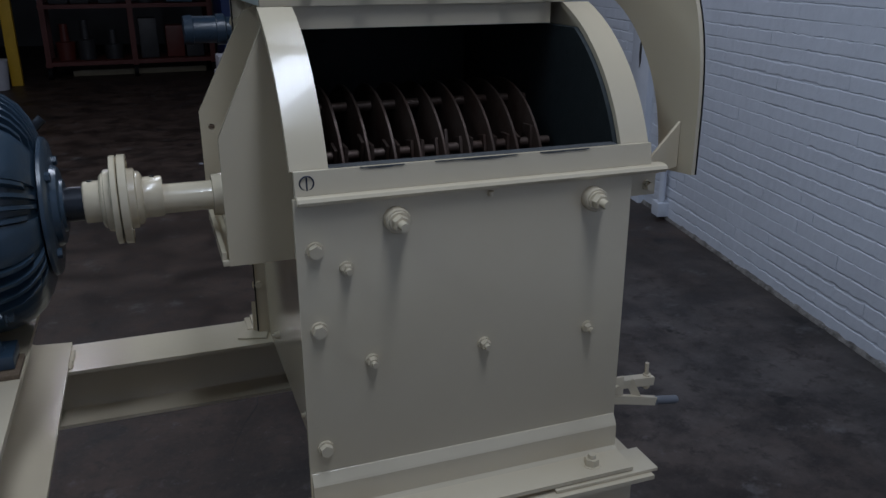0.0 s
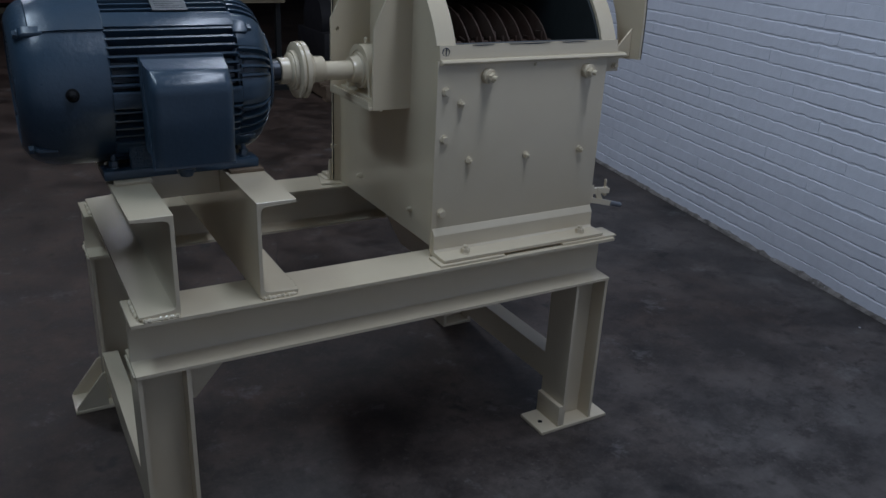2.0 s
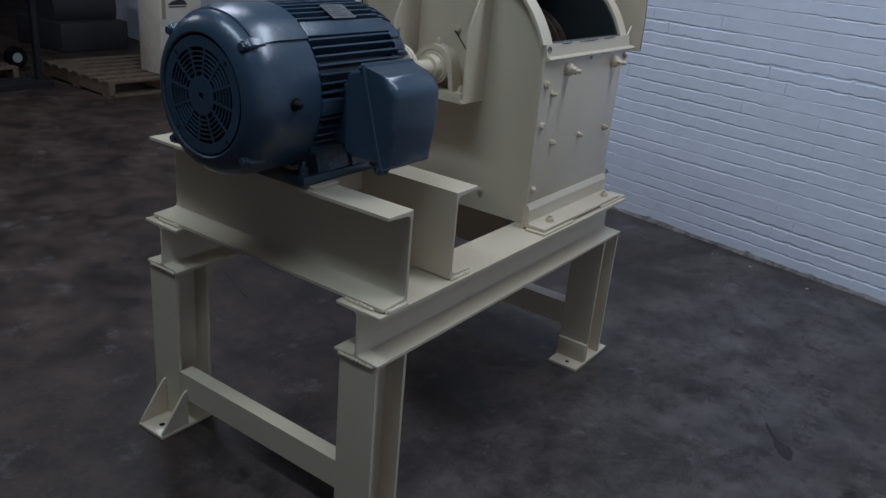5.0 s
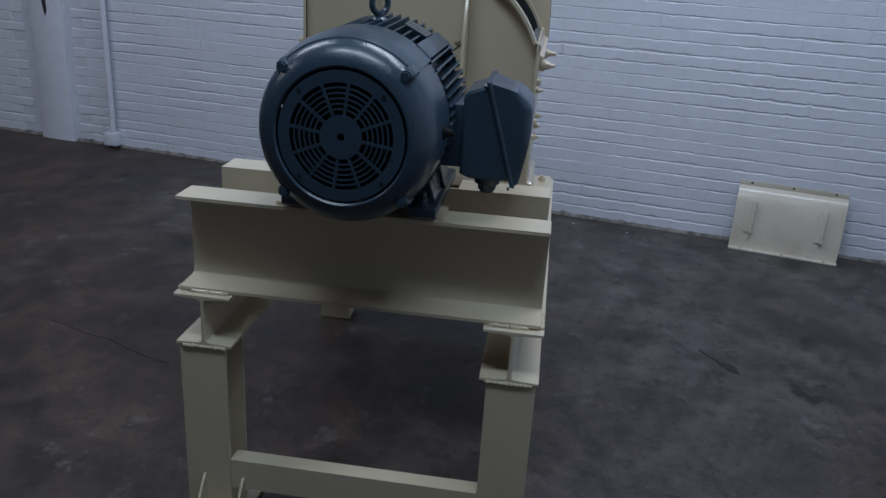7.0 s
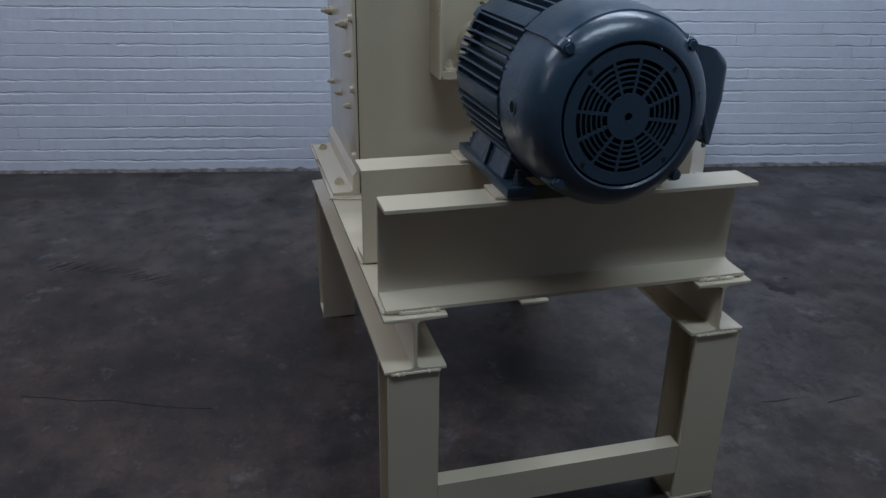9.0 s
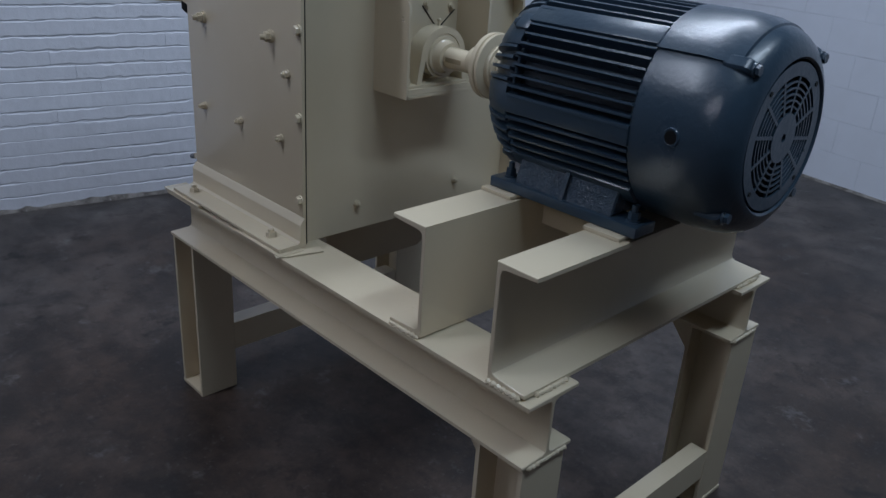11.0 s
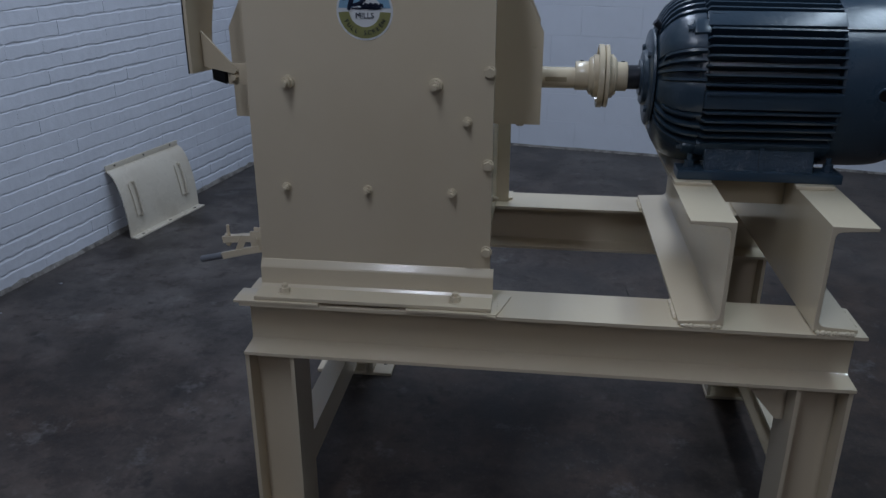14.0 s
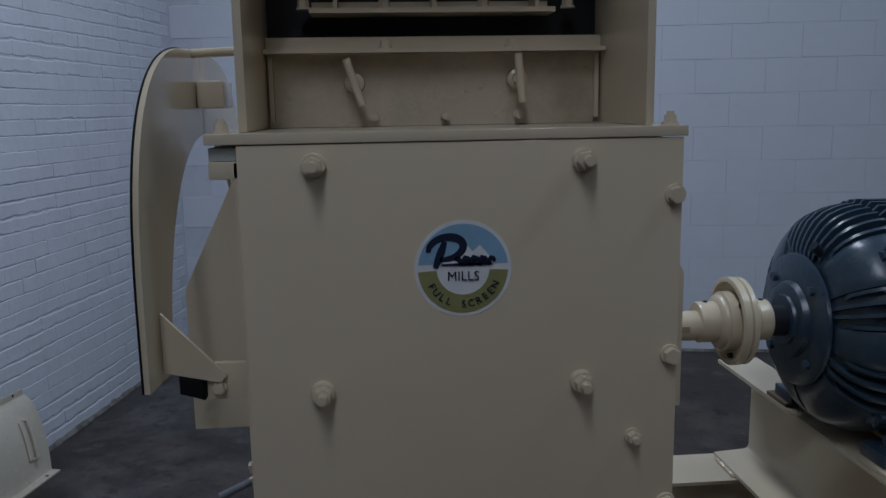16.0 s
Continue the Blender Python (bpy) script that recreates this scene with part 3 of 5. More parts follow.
        part("bearing_cap_bolt", hexbolt(BM(), (-0.062, YC + 0.092 * math.cos(a), ZM + 0.092 * math.sin(a)), (1, 0, 0), 0.009, 0.008, False), BLUE, eb)
    part("grease_plug", rod(BM(), (-0.082, YC + 0.05, ZM + 0.128), (-0.066, YC + 0.053, ZM + 0.142), 0.009, 10), SHAFT, eb)
    part("output_shaft", lathe(BM(), [(-0.05, 0.030), (-0.010, 0.030)], c, seg=32), SHAFT, mo)
    # feet
    for s in (-1, 1):
        b = BM()
        y0, y1 = YC + s * 0.118, YC + s * 0.187
        box(b, -0.545, -0.140, min(y0, y1), max(y0, y1), 0.943, 0.966, 0.004)
        foot = part("foot", b, BLUE, mo)
        b = BM()
        pts = [(YC + s * 0.176, 0.966), (YC + s * 0.150, 1.045), (YC + s * 0.10, 1.045), (YC + s * 0.09, 0.966)]
        prism(b, pts, "x", -0.475, -0.205, 0.003)
        part("foot_web", b, CAST, foot, "rough glossy cast foot web")
        part("foot_rib", prism(BM(), [(YC + s * 0.184, 0.966), (YC + s * 0.158, 1.05), (YC + s * 0.12, 1.05), (YC + s * 0.12, 0.966)], "x", -0.351, -0.339), CAST, foot)
        for x in (-0.515, -0.172):
            part("hold_down_bolt", hexbolt(BM(), (x, YC + s * 0.153, 0.966), (0, 0, 1), 0.013, 0.014, True, 0.014), BLUE, foot)
    # terminal box on the front side on a short neck, split along a slant
    part("box_neck", box(BM(), -0.425, -0.285, YC - 0.240, YC - 0.165, 1.040, 1.190, 0.008), BLUE, mo)
    b = BM()
    prism(b, [(YC - 0.226, 1.030), (YC - 0.226, 1.207), (YC - 0.232, 1.221), (YC - 0.284, 1.241), (YC - 0.354, 1.020), (YC - 0.252, 1.020), (YC - 0.234, 1.026)], "x", -0.444, -0.260, 0.006)
    tb = part("terminal_box", b, BLUE, mo)
    b = BM()
    prism(b, [(YC - 0.277, 1.251), (YC - 0.288, 1.251), (YC - 0.362, 1.008), (YC - 0.351, 1.008)], "x", -0.453, -0.250, 0.003)
    part("box_seam_flange", b, BLUE, tb)
    b = BM()
    prism(b, [(YC - 0.286, 1.246), (YC - 0.352, 1.232), (YC - 0.390, 1.200), (YC - 0.388, 1.110), (YC - 0.370, 1.016), (YC - 0.358, 1.014)], "x", -0.449, -0.254)
    outer = [e for e in b.edges if (e.verts[0].co.x - e.verts[1].co.x) != 0 and min(v.co.y for v in e.verts) < YC - 0.34 and min(v.co.z for v in e.verts) > 1.1]
    rim = [e for e in b.edges if abs(e.verts[0].co.x - e.verts[1].co.x) < 1e-6 and max(v.co.y for v in e.verts) < YC - 0.30 and min(v.co.z for v in e.verts) > 1.015]
    bmesh.ops.bevel(b, geom=outer + rim, offset=0.022, segments=5, affect="EDGES", profile=0.5)
    part("box_cover", b, BLUE, tb)
    part("conduit_hub", lathe(BM(), [(1.022, 0.034), (0.994, 0.032), (0.990, 0.024), (0.982, 0.023), (0.970, 0.016), (0.968, 0.010)], (-0.362, YC - 0.290, 0), "z", 24), BLUE, tb)
    for x in (-0.446, -0.257):
        for z, yy in ((1.239, 0.280), (1.006, 0.352)):
            part("cover_screw", hexbolt(BM(), (x, YC - yy + 0.002, z), (0, 1, 0), 0.006, 0.006, False), BLUE, tb)
    # eye bolt, name plate
    b = BM()
    torus(b, Matrix.Translation((-0.345, YC, 1.397)) @ Matrix.Rotation(radians(-38), 4, "Z") @ Matrix.Rotation(radians(90), 4, "X"), 0.0245, 0.0078)
    lathe(b, [(1.345, 0.020), (1.360, 0.020), (1.366, 0.012), (1.379, 0.010)], (-0.345, YC, 0), "z", 24)
    part("lifting_eye", b, BLUE, mo)
    bb = BM()
    box(bb, -0.378, -0.290, 0.2125, 0.2145, -0.030, 0.030)
    bmesh.ops.transform(bb, matrix=Matrix.Translation(c) @ Matrix.Rotation(radians(116), 4, "X"), verts=bb.verts)
    npl = part("name_plate", bb, PLATE, mo, "dull stamped metal name plate")
    bb = BM()
    for k in range(6):
        z = -0.024 + k * 0.0085
        box(bb, -0.370, -0.308 + 0.012 * (k % 3 - 1), 0.2145, 0.2147, z, z + 0.0018)
    bmesh.ops.transform(bb, matrix=Matrix.Translation(c) @ Matrix.Rotation(radians(116), 4, "X"), verts=bb.verts)
    part("stamped_lines", bb, STEEL, npl)
    settle(mo, (-0.348, YC, 0.930), 0.95, 0.995, 1.018)
    return mo


build_motor()


# ---- coupling ----
def build_coupling():
    cp = thing("shaft_coupling", (0.03, YC, ZS - 0.082), "cream-painted flanged shaft coupling between motor and mill", "coupling")
    c = (0, YC, ZS)
    part("motor_hub", lathe(BM(), [(-0.036, 0.030), (-0.036, 0.036), (-0.034, 0.038), (-0.009, 0.038), (-0.008, 0.046), (-0.004, 0.050), (-0.001, 0.050), (0.000, 0.056), (0.011, 0.058), (0.011, 0.02)], c, seg=44), CREAM, cp)
    part("disc", lathe(BM(), [(0.0115, 0.03), (0.0115, 0.079), (0.013, 0.081), (0.021, 0.081), (0.0225, 0.079), (0.0225, 0.03)], c, seg=60), CREAM, cp)
    part("disc", lathe(BM(), [(0.0245, 0.03), (0.0245, 0.080), (0.026, 0.082), (0.038, 0.082), (0.0395, 0.080), (0.0395, 0.073), (0.030, 0.071), (0.030, 0.03)], c, seg=60), CREAM, cp)
    part("mill_hub", lathe(BM(), [(0.0305, 0.050), (0.0305, 0.056), (0.050, 0.055), (0.052, 0.050), (0.057, 0.049), (0.061, 0.045), (0.063, 0.038), (0.093, 0.038), (0.096, 0.036), (0.096, 0.0278)], c, seg=44), CREAM, cp)
    for k in range(3):
        a = radians(120 * k + 40)
        part("coupling_screw", hexbolt(BM(), (0.0302, YC + 0.0645 * math.cos(a), ZS - 0.0 + 0.0645 * math.sin(a)), (1, 0, 0), 0.006, 0.007, False), STEEL, cp)
    for x, dz in ((-0.024, 0.038), (0.080, 0.038)):
        part("set_screw", hexbolt(BM(), (x, YC, ZS + dz - 0.0005), (0, 0, 1), 0.005, 0.002, False), STEEL, cp)
    settle(cp, (0.030, YC, 1.144 - 0.080), 1.0, 0.976, 0.976)


build_coupling()

# ---- hammer mill ----
XL, XR = 0.337, 0.865          # side plates
FX0, FX1 = 0.296, 0.876        # front and back plates
YF, YB = 1.046, 1.786          # their outer faces
RA = 0.376                     # the front's round


def arc_pts(r, z0, z1, n):
    """Points (y, z) on the mill's round from height z0 up to z1, on the front side."""
    a0, a1 = math.asin((z0 - ZS) / r), math.asin((z1 - ZS) / r)
    return [(YC - r * math.cos(a0 + (a1 - a0) * i / n), ZS + r * math.sin(a0 + (a1 - a0) * i / n)) for i in range(n + 1)]


def strip(bm, pts, x0, x1, t):
    """A bent strip of thickness t along points (y, z), from x0 to x1, thickened inwards."""
    n = len(pts)
    inner = []
    for i, (y, z) in enumerate(pts):
        d = Vector((YC - y, ZS - z)).normalized()
        inner.append((y + d.x * t, z + d.y * t))
    out = pts + inner[::-1]
    lo, hi = [bm.verts.new((x0, y, z)) for y, z in out], [bm.verts.new((x1, y, z)) for y, z in out]
    m = len(out)
    fs = [bm.faces.new((lo[i], lo[(i + 1) % m], hi[(i + 1) % m], hi[i])) for i in range(m)]
    for i in range(n - 1):
        for s in (lo, hi):
            fs.append(bm.faces.new((s[i], s[i + 1], s[m - 2 - i], s[m - 1 - i])))
    bmesh.ops.recalc_face_normals(bm, faces=fs)
    return bm


def word(text, size, m, depth=0.0004):
    """The outline of a word as a flat mesh in the plane of the pose m."""
    cu = bpy.data.curves.new("word", "FONT")
    cu.body, cu.size, cu.align_x, cu.align_y, cu.extrude = text, size, "CENTER", "CENTER", depth
    cu.resolution_u = 3
    ob = bpy.data.objects.new("word", cu)
    scene.collection.objects.link(ob)
    me = bpy.data.meshes.new_from_object(ob.evaluated_get(bpy.context.evaluated_depsgraph_get()))
    b = BM()
    b.from_mesh(me)
    bmesh.ops.transform(b, matrix=m, verts=b.verts)
    bpy.data.objects.remove(ob)
    bpy.data.curves.remove(cu)
    bpy.data.meshes.remove(me)
    return b


def join(into, other):
    me = bpy.data.meshes.new("tmp")
    other.to_mesh(me)
    other.free()
    into.from_mesh(me)
    bpy.data.meshes.remove(me)
    return into


def build_mill():
    ml = thing("hammer_mill", (0.59, YC, 0.69), "cream-painted steel hammer mill with open rotor chamber, bolted to beam frame", "mill")
    # side plates with the round front shoulder
    side = [(YF + 0.004, 0.690), (YF + 0.004, 1.25)] + arc_pts(RA - 0.004, 1.27, 1.51, 14) + [(YB - 0.002, 1.51), (YB - 0.002, 0.690)]
    part("side_plate", prism(BM(), side, "x", XL, XL + 0.009), CREAM, ml)
    part("side_plate", prism(BM(), side, "x", XR, XR + 0.009), CREAM, ml)
    inner = [(YF + 0.012, 0.9), (YF + 0.012, 1.25)] + arc_pts(RA - 0.012, 1.27, 1.47, 10) + [(YB - 0.02, 1.47), (YB - 0.02, 0.9)]
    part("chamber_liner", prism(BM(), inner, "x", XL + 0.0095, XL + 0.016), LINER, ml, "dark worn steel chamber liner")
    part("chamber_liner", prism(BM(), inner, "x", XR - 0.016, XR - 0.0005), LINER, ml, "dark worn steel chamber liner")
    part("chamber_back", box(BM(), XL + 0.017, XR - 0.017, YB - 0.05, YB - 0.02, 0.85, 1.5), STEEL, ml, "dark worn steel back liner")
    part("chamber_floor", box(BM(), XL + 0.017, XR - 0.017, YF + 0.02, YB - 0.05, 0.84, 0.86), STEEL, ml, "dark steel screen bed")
    # front and back plates, wider than the body
    part("front_plate", box(BM(), FX0, FX1, YF, YF + 0.009, 0.690, 1.250, 0.001), CREAM, ml)
    part("back_plate", box(BM(), 0.307, 0.870, YB - 0.009, YB, 0.690, 1.531, 0.001), CREAM, ml)
    # black strip drawn in for the shadow line along the back plate's edge
    part("gasket", box(BM(), 0.3068, 0.3098, YB - 0.0120, YB - 0.0093, 0.70, 1.508), BLACK, ml, "thin black strip standing in for the shaded gap at the plate edge")
    # flange round the opening
    for x0, x1 in ((FX0, 0.354), (0.856, FX1 + 0.034)):
        part("round_flange", strip(BM(), arc_pts(RA, 1.290, 1.512, 18), x0, x1, 0.010), CREAM, ml)
    # front lip: flat bar with a rounded nose
    b = BM()
    prism(b, [(YF + 0.010, 1.291), (YF + 0.003, 1.291), (YF - 0.003, 1.2555), (YF + 0.009, 1.2555)], "x", FX0 + 0.004, FX1 + 0.034)
    lip = part("front_lip", b, CREAM, ml)
    b = BM()
    prism(b, [(YF + 0.009, 1.2550), (YF - 0.006, 1.2550), (YF - 0.013, 1.253), (YF - 0.016, 1.248), (YF - 0.012, 1.242), (YF, 1.240), (YF + 0.009, 1.240)], "x", FX0 + 0.004, 0.936, 0.0015)
    part("lip_nose", b, CREAM, lip)
    b = BM()
    prism(b, [(YF + 0.0102, 1.2915), (YF + 0.032, 1.2915), (YF + 0.032, 1.286), (YF + 0.0102, 1.286)], "x", 0.354, 0.850)
    part("lip_ledge", b, PLATE, lip, "worn bare metal ledge")
    b = BM()
    torus(b, Matrix.Translation((0.318, YF - 0.0005, 1.274)) @ Matrix.Rotation(radians(90), 4, "X"), 0.0105, 0.0012, 24, 6)
    rod(b, (0.318, YF - 0.0010, 1.263), (0.318, YF - 0.0010, 1.285), 0.0013, 6)
    part("inspection_mark", b, INK, lip)
    for x0, x1 in ((0.40, 0.47), (0.52, 0.66), (0.70, 0.79)):
        n = 9
        top = [(x0 + (x1 - x0) * k / n, 1.2912) for k in range(n + 1)]
        low = [(x0 + (x1 - x0) * k / n, 1.2898 - 0.0032 * random.random() * math.sin(math.pi * k / n)) for k in range(n, -1, -1)]
        part("paint_chip", prism(BM(), top + low, "y", YF + 0.0012, YF + 0.0026), PLATE, lip, "bare dark metal where paint has chipped")
    part("lip_stud", rod(BM(), (0.612, YF - 0.004, 1.236), (0.612, YF - 0.004, 1.228), 0.005), CREAM, lip)
    # base angles
    for y, s in ((YF, -1), (YB, 1)):
        b = BM()
        o = y
        prism(b, [(o, 0.697), (o + s * 0.073, 0.697), (o + s * 0.075, 0.700), (o + s * 0.075, 0.707), (o + s * 0.020, 0.709), (o + s * 0.014, 0.715), (o + s * 0.013, 0.757), (o + s * 0.011, 0.761), (o + s * 0.002, 0.775), (o, 0.776)], "x", FX0 + 0.002, 0.874)
        ang = part("base_angle", b, CREAM, ml, smooth=False)
        for x0, x1, w in ((FX0 - 0.012, 0.50, 0.083), (0.715, 0.925, 0.080)):
            part("shim_plate", box(BM(), x0, x1, min(y + s * 0.012, y + s * w), max(y + s * 0.012, y + s * w), 0.6902, 0.6968, 0.0008), CREAM, ang)
        if s > 0:
            # one shim has slipped and lies askew under the corner
            skew = Matrix.Translation((0.300, YB + 0.034, 0.6925)) @ Matrix.Rotation(radians(-16), 4, "Z")
            part("shim_plate", box(BM(), -0.028, 0.044, -0.070, 0.050, -0.0018, 0.0018, 0.0006, skew), CREAM, ang, "thin loose shim plate lying askew")
        for x in (0.385, 0.805):
            part("base_bolt", hexbolt(BM(), (x, y + s * 0.045, 0.705), (0, 0, 1), 0.014, 0.013, True, 0.008), CREAM, ang)
    # face bolts
    near = [(0.372, 1.134), (0.408, 0.969), (0.6055, 0.967), (0.805, 0.966)]
    far = [(0.366, 1.132), (0.400, 0.963), (0.600, 0.963), (0.797, 0.963)]
    for y, d, small in ((YF, -1, near), (YB, 1, far)):
        for x, z in small:
            part("bolt", hexbolt(BM(), (x, y, z), (0, d, 0), 0.0095, 0.010, True, 0.007), CREAM, ml)
        edge = [1.168, 1.036, 0.821] if d < 0 else [1.458, 1.244, 1.033, 0.820]
        for z in edge:
            part("bolt", hexbolt(BM(), (0.324 if d < 0 else 0.317, y, z), (0, d, 0), 0.0115, 0.009, True, 0.0), CREAM, ml)
        for x in ((0.453, 0.799) if d < 0 else (0.437, 0.777)):
            for z in ((1.206,) if d < 0 else (1.2125, 1.505)):
                b = BM()
                if d < 0:
                    lathe(b, [(y, 0.0205), (y - 0.016, 0.0205), (y - 0.018, 0.019)], (x, 0, z), "y", 24)
                    hexbolt(b, (x, y - 0.018, z), (0, -1, 0), 0.0135, 0.013, True, 0.016)
                else:
                    lathe(b, [(y, 0.0162), (y + 0.005, 0.0155)], (x, 0, z), "y", 24)
                    hexbolt(b, (x, y + 0.005, z), (0, 1, 0), 0.0125, 0.012, True, 0.012)
                part("stud_nut", b, CREAM, ml)
    for y in (1.245, 1.60):
        part("bolt", hexbolt(BM(), (XL, y, 0.765), (-1, 0, 0), 0.0085, 0.008, True, 0.006), CREAM, ml)
    for z in (1.034, 0.824, 1.247, 1.459):
        part("bolt", hexbolt(BM(), (0.317, YB - 0.009, z), (0, -1, 0), 0.0095, 0.007, False), CREAM, ml)
    # bearing brackets on both sides
    for xs, sgn in ((XL, -1), (XR + 0.009, 1)):
        out = xs + sgn * (0.133 if sgn < 0 else 0.126)
        sh = part("bearing_shelf", box(BM(), min(xs, out), max(xs, out), 1.270, 1.552, 1.074, 1.084, 0.0015), CREAM, ml)
        part("shelf_lip", box(BM(), min(out, out - sgn * 0.008), max(out, out - sgn * 0.008), 1.2765, 1.5455, 1.0845, 1.098), CREAM, sh)
        for y in (1.268, 1.546):
            edge = out if y > YC or sgn > 0 else out + 0.011
            g = [(xs, 1.074), (edge, 1.074), (edge, 1.302), (xs + sgn * 0.034, 1.490), (xs, 1.508)]
            if sgn < 0 and y > YC:
                # a drilled hole near the outer edge, reached by a closed seam
                h = (out + 0.022, 1.270)
                ring = [(h[0] + 0.0065 * math.cos(radians(180 + 24 * i)), h[1] + 0.0065 * math.sin(radians(180 + 24 * i))) for i in range(15)]
                g = g[:2] + [(out, 1.270)] + ring + [(h[0] - 0.0065, h[1] + 0.00005), (out, 1.27005)] + g[2:]
            part("gusset_plate", prism(BM(), g, "y", y, y + 0.008), CREAM, sh)
    # pillow block
    zb = ZS + 0.008
    pb = part("pillow_block", box(BM(), 0.228, 0.290, YC - 0.118, YC + 0.118, 1.0845, 1.1005, 0.002), CREAM, ml)
    # a horseshoe arch stands on the base and holds the round insert
    outer = [(YC + 0.075 * math.cos(radians(180 - 10 * i)), zb + 0.075 * math.sin(radians(180 - 10 * i))) for i in range(19)]
    inner = [(YC + 0.058 * math.cos(radians(10 * i)), zb + 0.058 * math.sin(radians(10 * i))) for i in range(19)]
    b = BM()
    for half in (slice(0, 10), slice(9, 19)):
        o, n = outer[half], inner[::-1][half]
        legs = [(YC - 0.086, 1.1003), (YC - 0.071, 1.1003)] if half.start == 0 else [(YC + 0.086, 1.1003), (YC + 0.071, 1.1003)]
        prism(b, [legs[0]] + o + n[::-1] + [legs[1]] if half.start == 0 else o + [legs[0], legs[1]] + n[::-1], "x", 0.234, 0.284)
    part("bearing_arch", b, CREAM, pb)
    part("bearing_insert", lathe(BM(), [(0.236, 0.030), (0.236, 0.0575), (0.282, 0.0575), (0.282, 0.030)], (0, YC, zb), seg=40), CREAM, pb)
    part("bearing_ring", lathe(BM(), [(0.236, 0.052), (0.230, 0.050), (0.230, 0.044), (0.224, 0.040), (0.206, 0.038), (0.206, 0.028)], (0, YC, zb), seg=40), CREAM, pb)
    for s in (-1, 1):
        part("mounting_bolt", hexbolt(BM(), (0.256, YC + s * 0.102, 1.1005), (0, 0, 1), 0.011, 0.012, True, 0.008), CREAM, pb)
        part("mounting_nut", hexbolt(BM(), (0.256, YC + s * 0.102, 1.0742), (0, 0, -1), 0.011, 0.009, True), CREAM, pb)
    b = BM()
    rod(b, (0.258, YC, ZS + 0.080), (0.258, YC, ZS + 0.094), 0.004)
    bmesh.ops.create_icosphere(b, subdivisions=2, radius=0.0055, matrix=Matrix.Translation((0.258, YC, ZS + 0.097)))
    part("grease_nipple", b, CREAM, pb)
    # shaft with a keyway
    sf = part("mill_shaft", lathe(BM(), [(0.118, 0.0275), (0.345, 0.0275)], (0, YC, zb), seg=32), CREAM, ml)
    part("keyway", box(BM(), 0.140, 0.196, YC + 0.0262, YC + 0.0280, ZS + 0.002, ZS + 0.014), BEIGE, sf)
    # square seal plate set cornerwise above the bearing, its lower joints dark, with two bolts
    b = BM()
    for p, q in (((1.402, 1.283), (1.345, 1.219)), ((1.345, 1.219), (1.2885, 1.268))):
        rod(b, (XL - 0.001, *p), (XL - 0.001, *q), 0.0018, 8)
    seal = part("seal_joint", b, STEEL, ml, "dark joint of a seal plate")
    for y, z in ((1.388, 1.288), (1.302, 1.280)):
        part("bolt", hexbolt(BM(), (XL, y, z), (-1, 0, 0), 0.008, 0.007), CREAM, seal)
    # rotor
    rc = (0, YC, ZS)
    rt = part("rotor_drum", lathe(BM(), [(XL + 0.02, 0.07), (XR - 0.02, 0.07)], rc, seg=32), STEEL, ml, "dark steel rotor shaft sleeve")
    for k in range(10):
        x = 0.372 + k * 0.0475
        part("rotor_disc", lathe(BM(), [(x - 0.0035, 0.05), (x - 0.0035, 0.198), (x - 0.002, 0.200), (x + 0.002, 0.200), (x + 0.0035, 0.198), (x + 0.0035, 0.05)], rc, seg=48), RUST, rt, "worn rusty rotor disc")
    for k in range(8):
        a = radians(45 * k + 145)
        y, z = YC + 0.165 * math.cos(a), ZS + 0.165 * math.sin(a)
        part("hammer_pin", rod(BM(), (XL + 0.03, y, z), (XR - 0.03, y, z), 0.010), RUST, rt)
    for k in range(18):
        x = 0.384 + k * 0.0238 + (0.004 if k % 2 else 0)
        for a0 in (145, 190):
            a = radians(a0)
            y, z = YC + 0.165 * math.cos(a), ZS + 0.165 * math.sin(a)
            b = BM()
            long = 0.034 if k % 7 == 3 else 0.020
            box(b, x - 0.003, x + 0.003, -0.016, 0.016, -0.055, long, 0.001, Matrix.Translation((0, y, z)) @ Matrix.Rotation(random.uniform(-0.3, 0.3), 4, "X"))
            part("hammer", b, RUST, rt)
    # discharge chute below, between the beams
    b = BM()
    up = [(0.405, 1.15), (0.80, 1.15), (0.80, 1.67), (0.405, 1.67)]
    dn = [(0.48, 1.25), (0.72, 1.25), (0.72, 1.57), (0.48, 1.57)]
    vu, vd = [b.verts.new((x, y, 0.712)) for x, y in up], [b.verts.new((x, y, 0.50)) for x, y in dn]
    vu2, vd2 = [b.verts.new((x + (0.006 if x < 0.6 else -0.006), y + (0.006 if y < 1.4 else -0.006), 0.712)) for x, y in up], [b.verts.new((x + (0.006 if x < 0.6 else -0.006), y + (0.006 if y < 1.4 else -0.006), 0.50)) for x, y in dn]
    for p, q in ((vu, vd), (vu2, vd2), (vu, vu2), (vd, vd2)):
        for i in range(4):
            b.faces.new((p[i], p[(i + 1) % 4], q[(i + 1) % 4], q[i]))
    bmesh.ops.recalc_face_normals(b, faces=b.faces)
    part("discharge_chute", b, CREAM, ml)
    # round decal
    dc = part("decal", lathe(BM(), [(YB, 0.0625), (YB + 0.0008, 0.0625)], (0.593, 0, 1.370), "y", 64), WHITE, ml, "round blue, white and olive maker's decal")
    def sector(a0, a1, r0, r1, y):
        b = BM()
        n = 40
        pts = [(0.593 - r1 * math.cos(radians(a0 + (a1 - a0) * i / n)), 1.370 + r1 * math.sin(radians(a0 + (a1 - a0) * i / n))) for i in range(n + 1)]
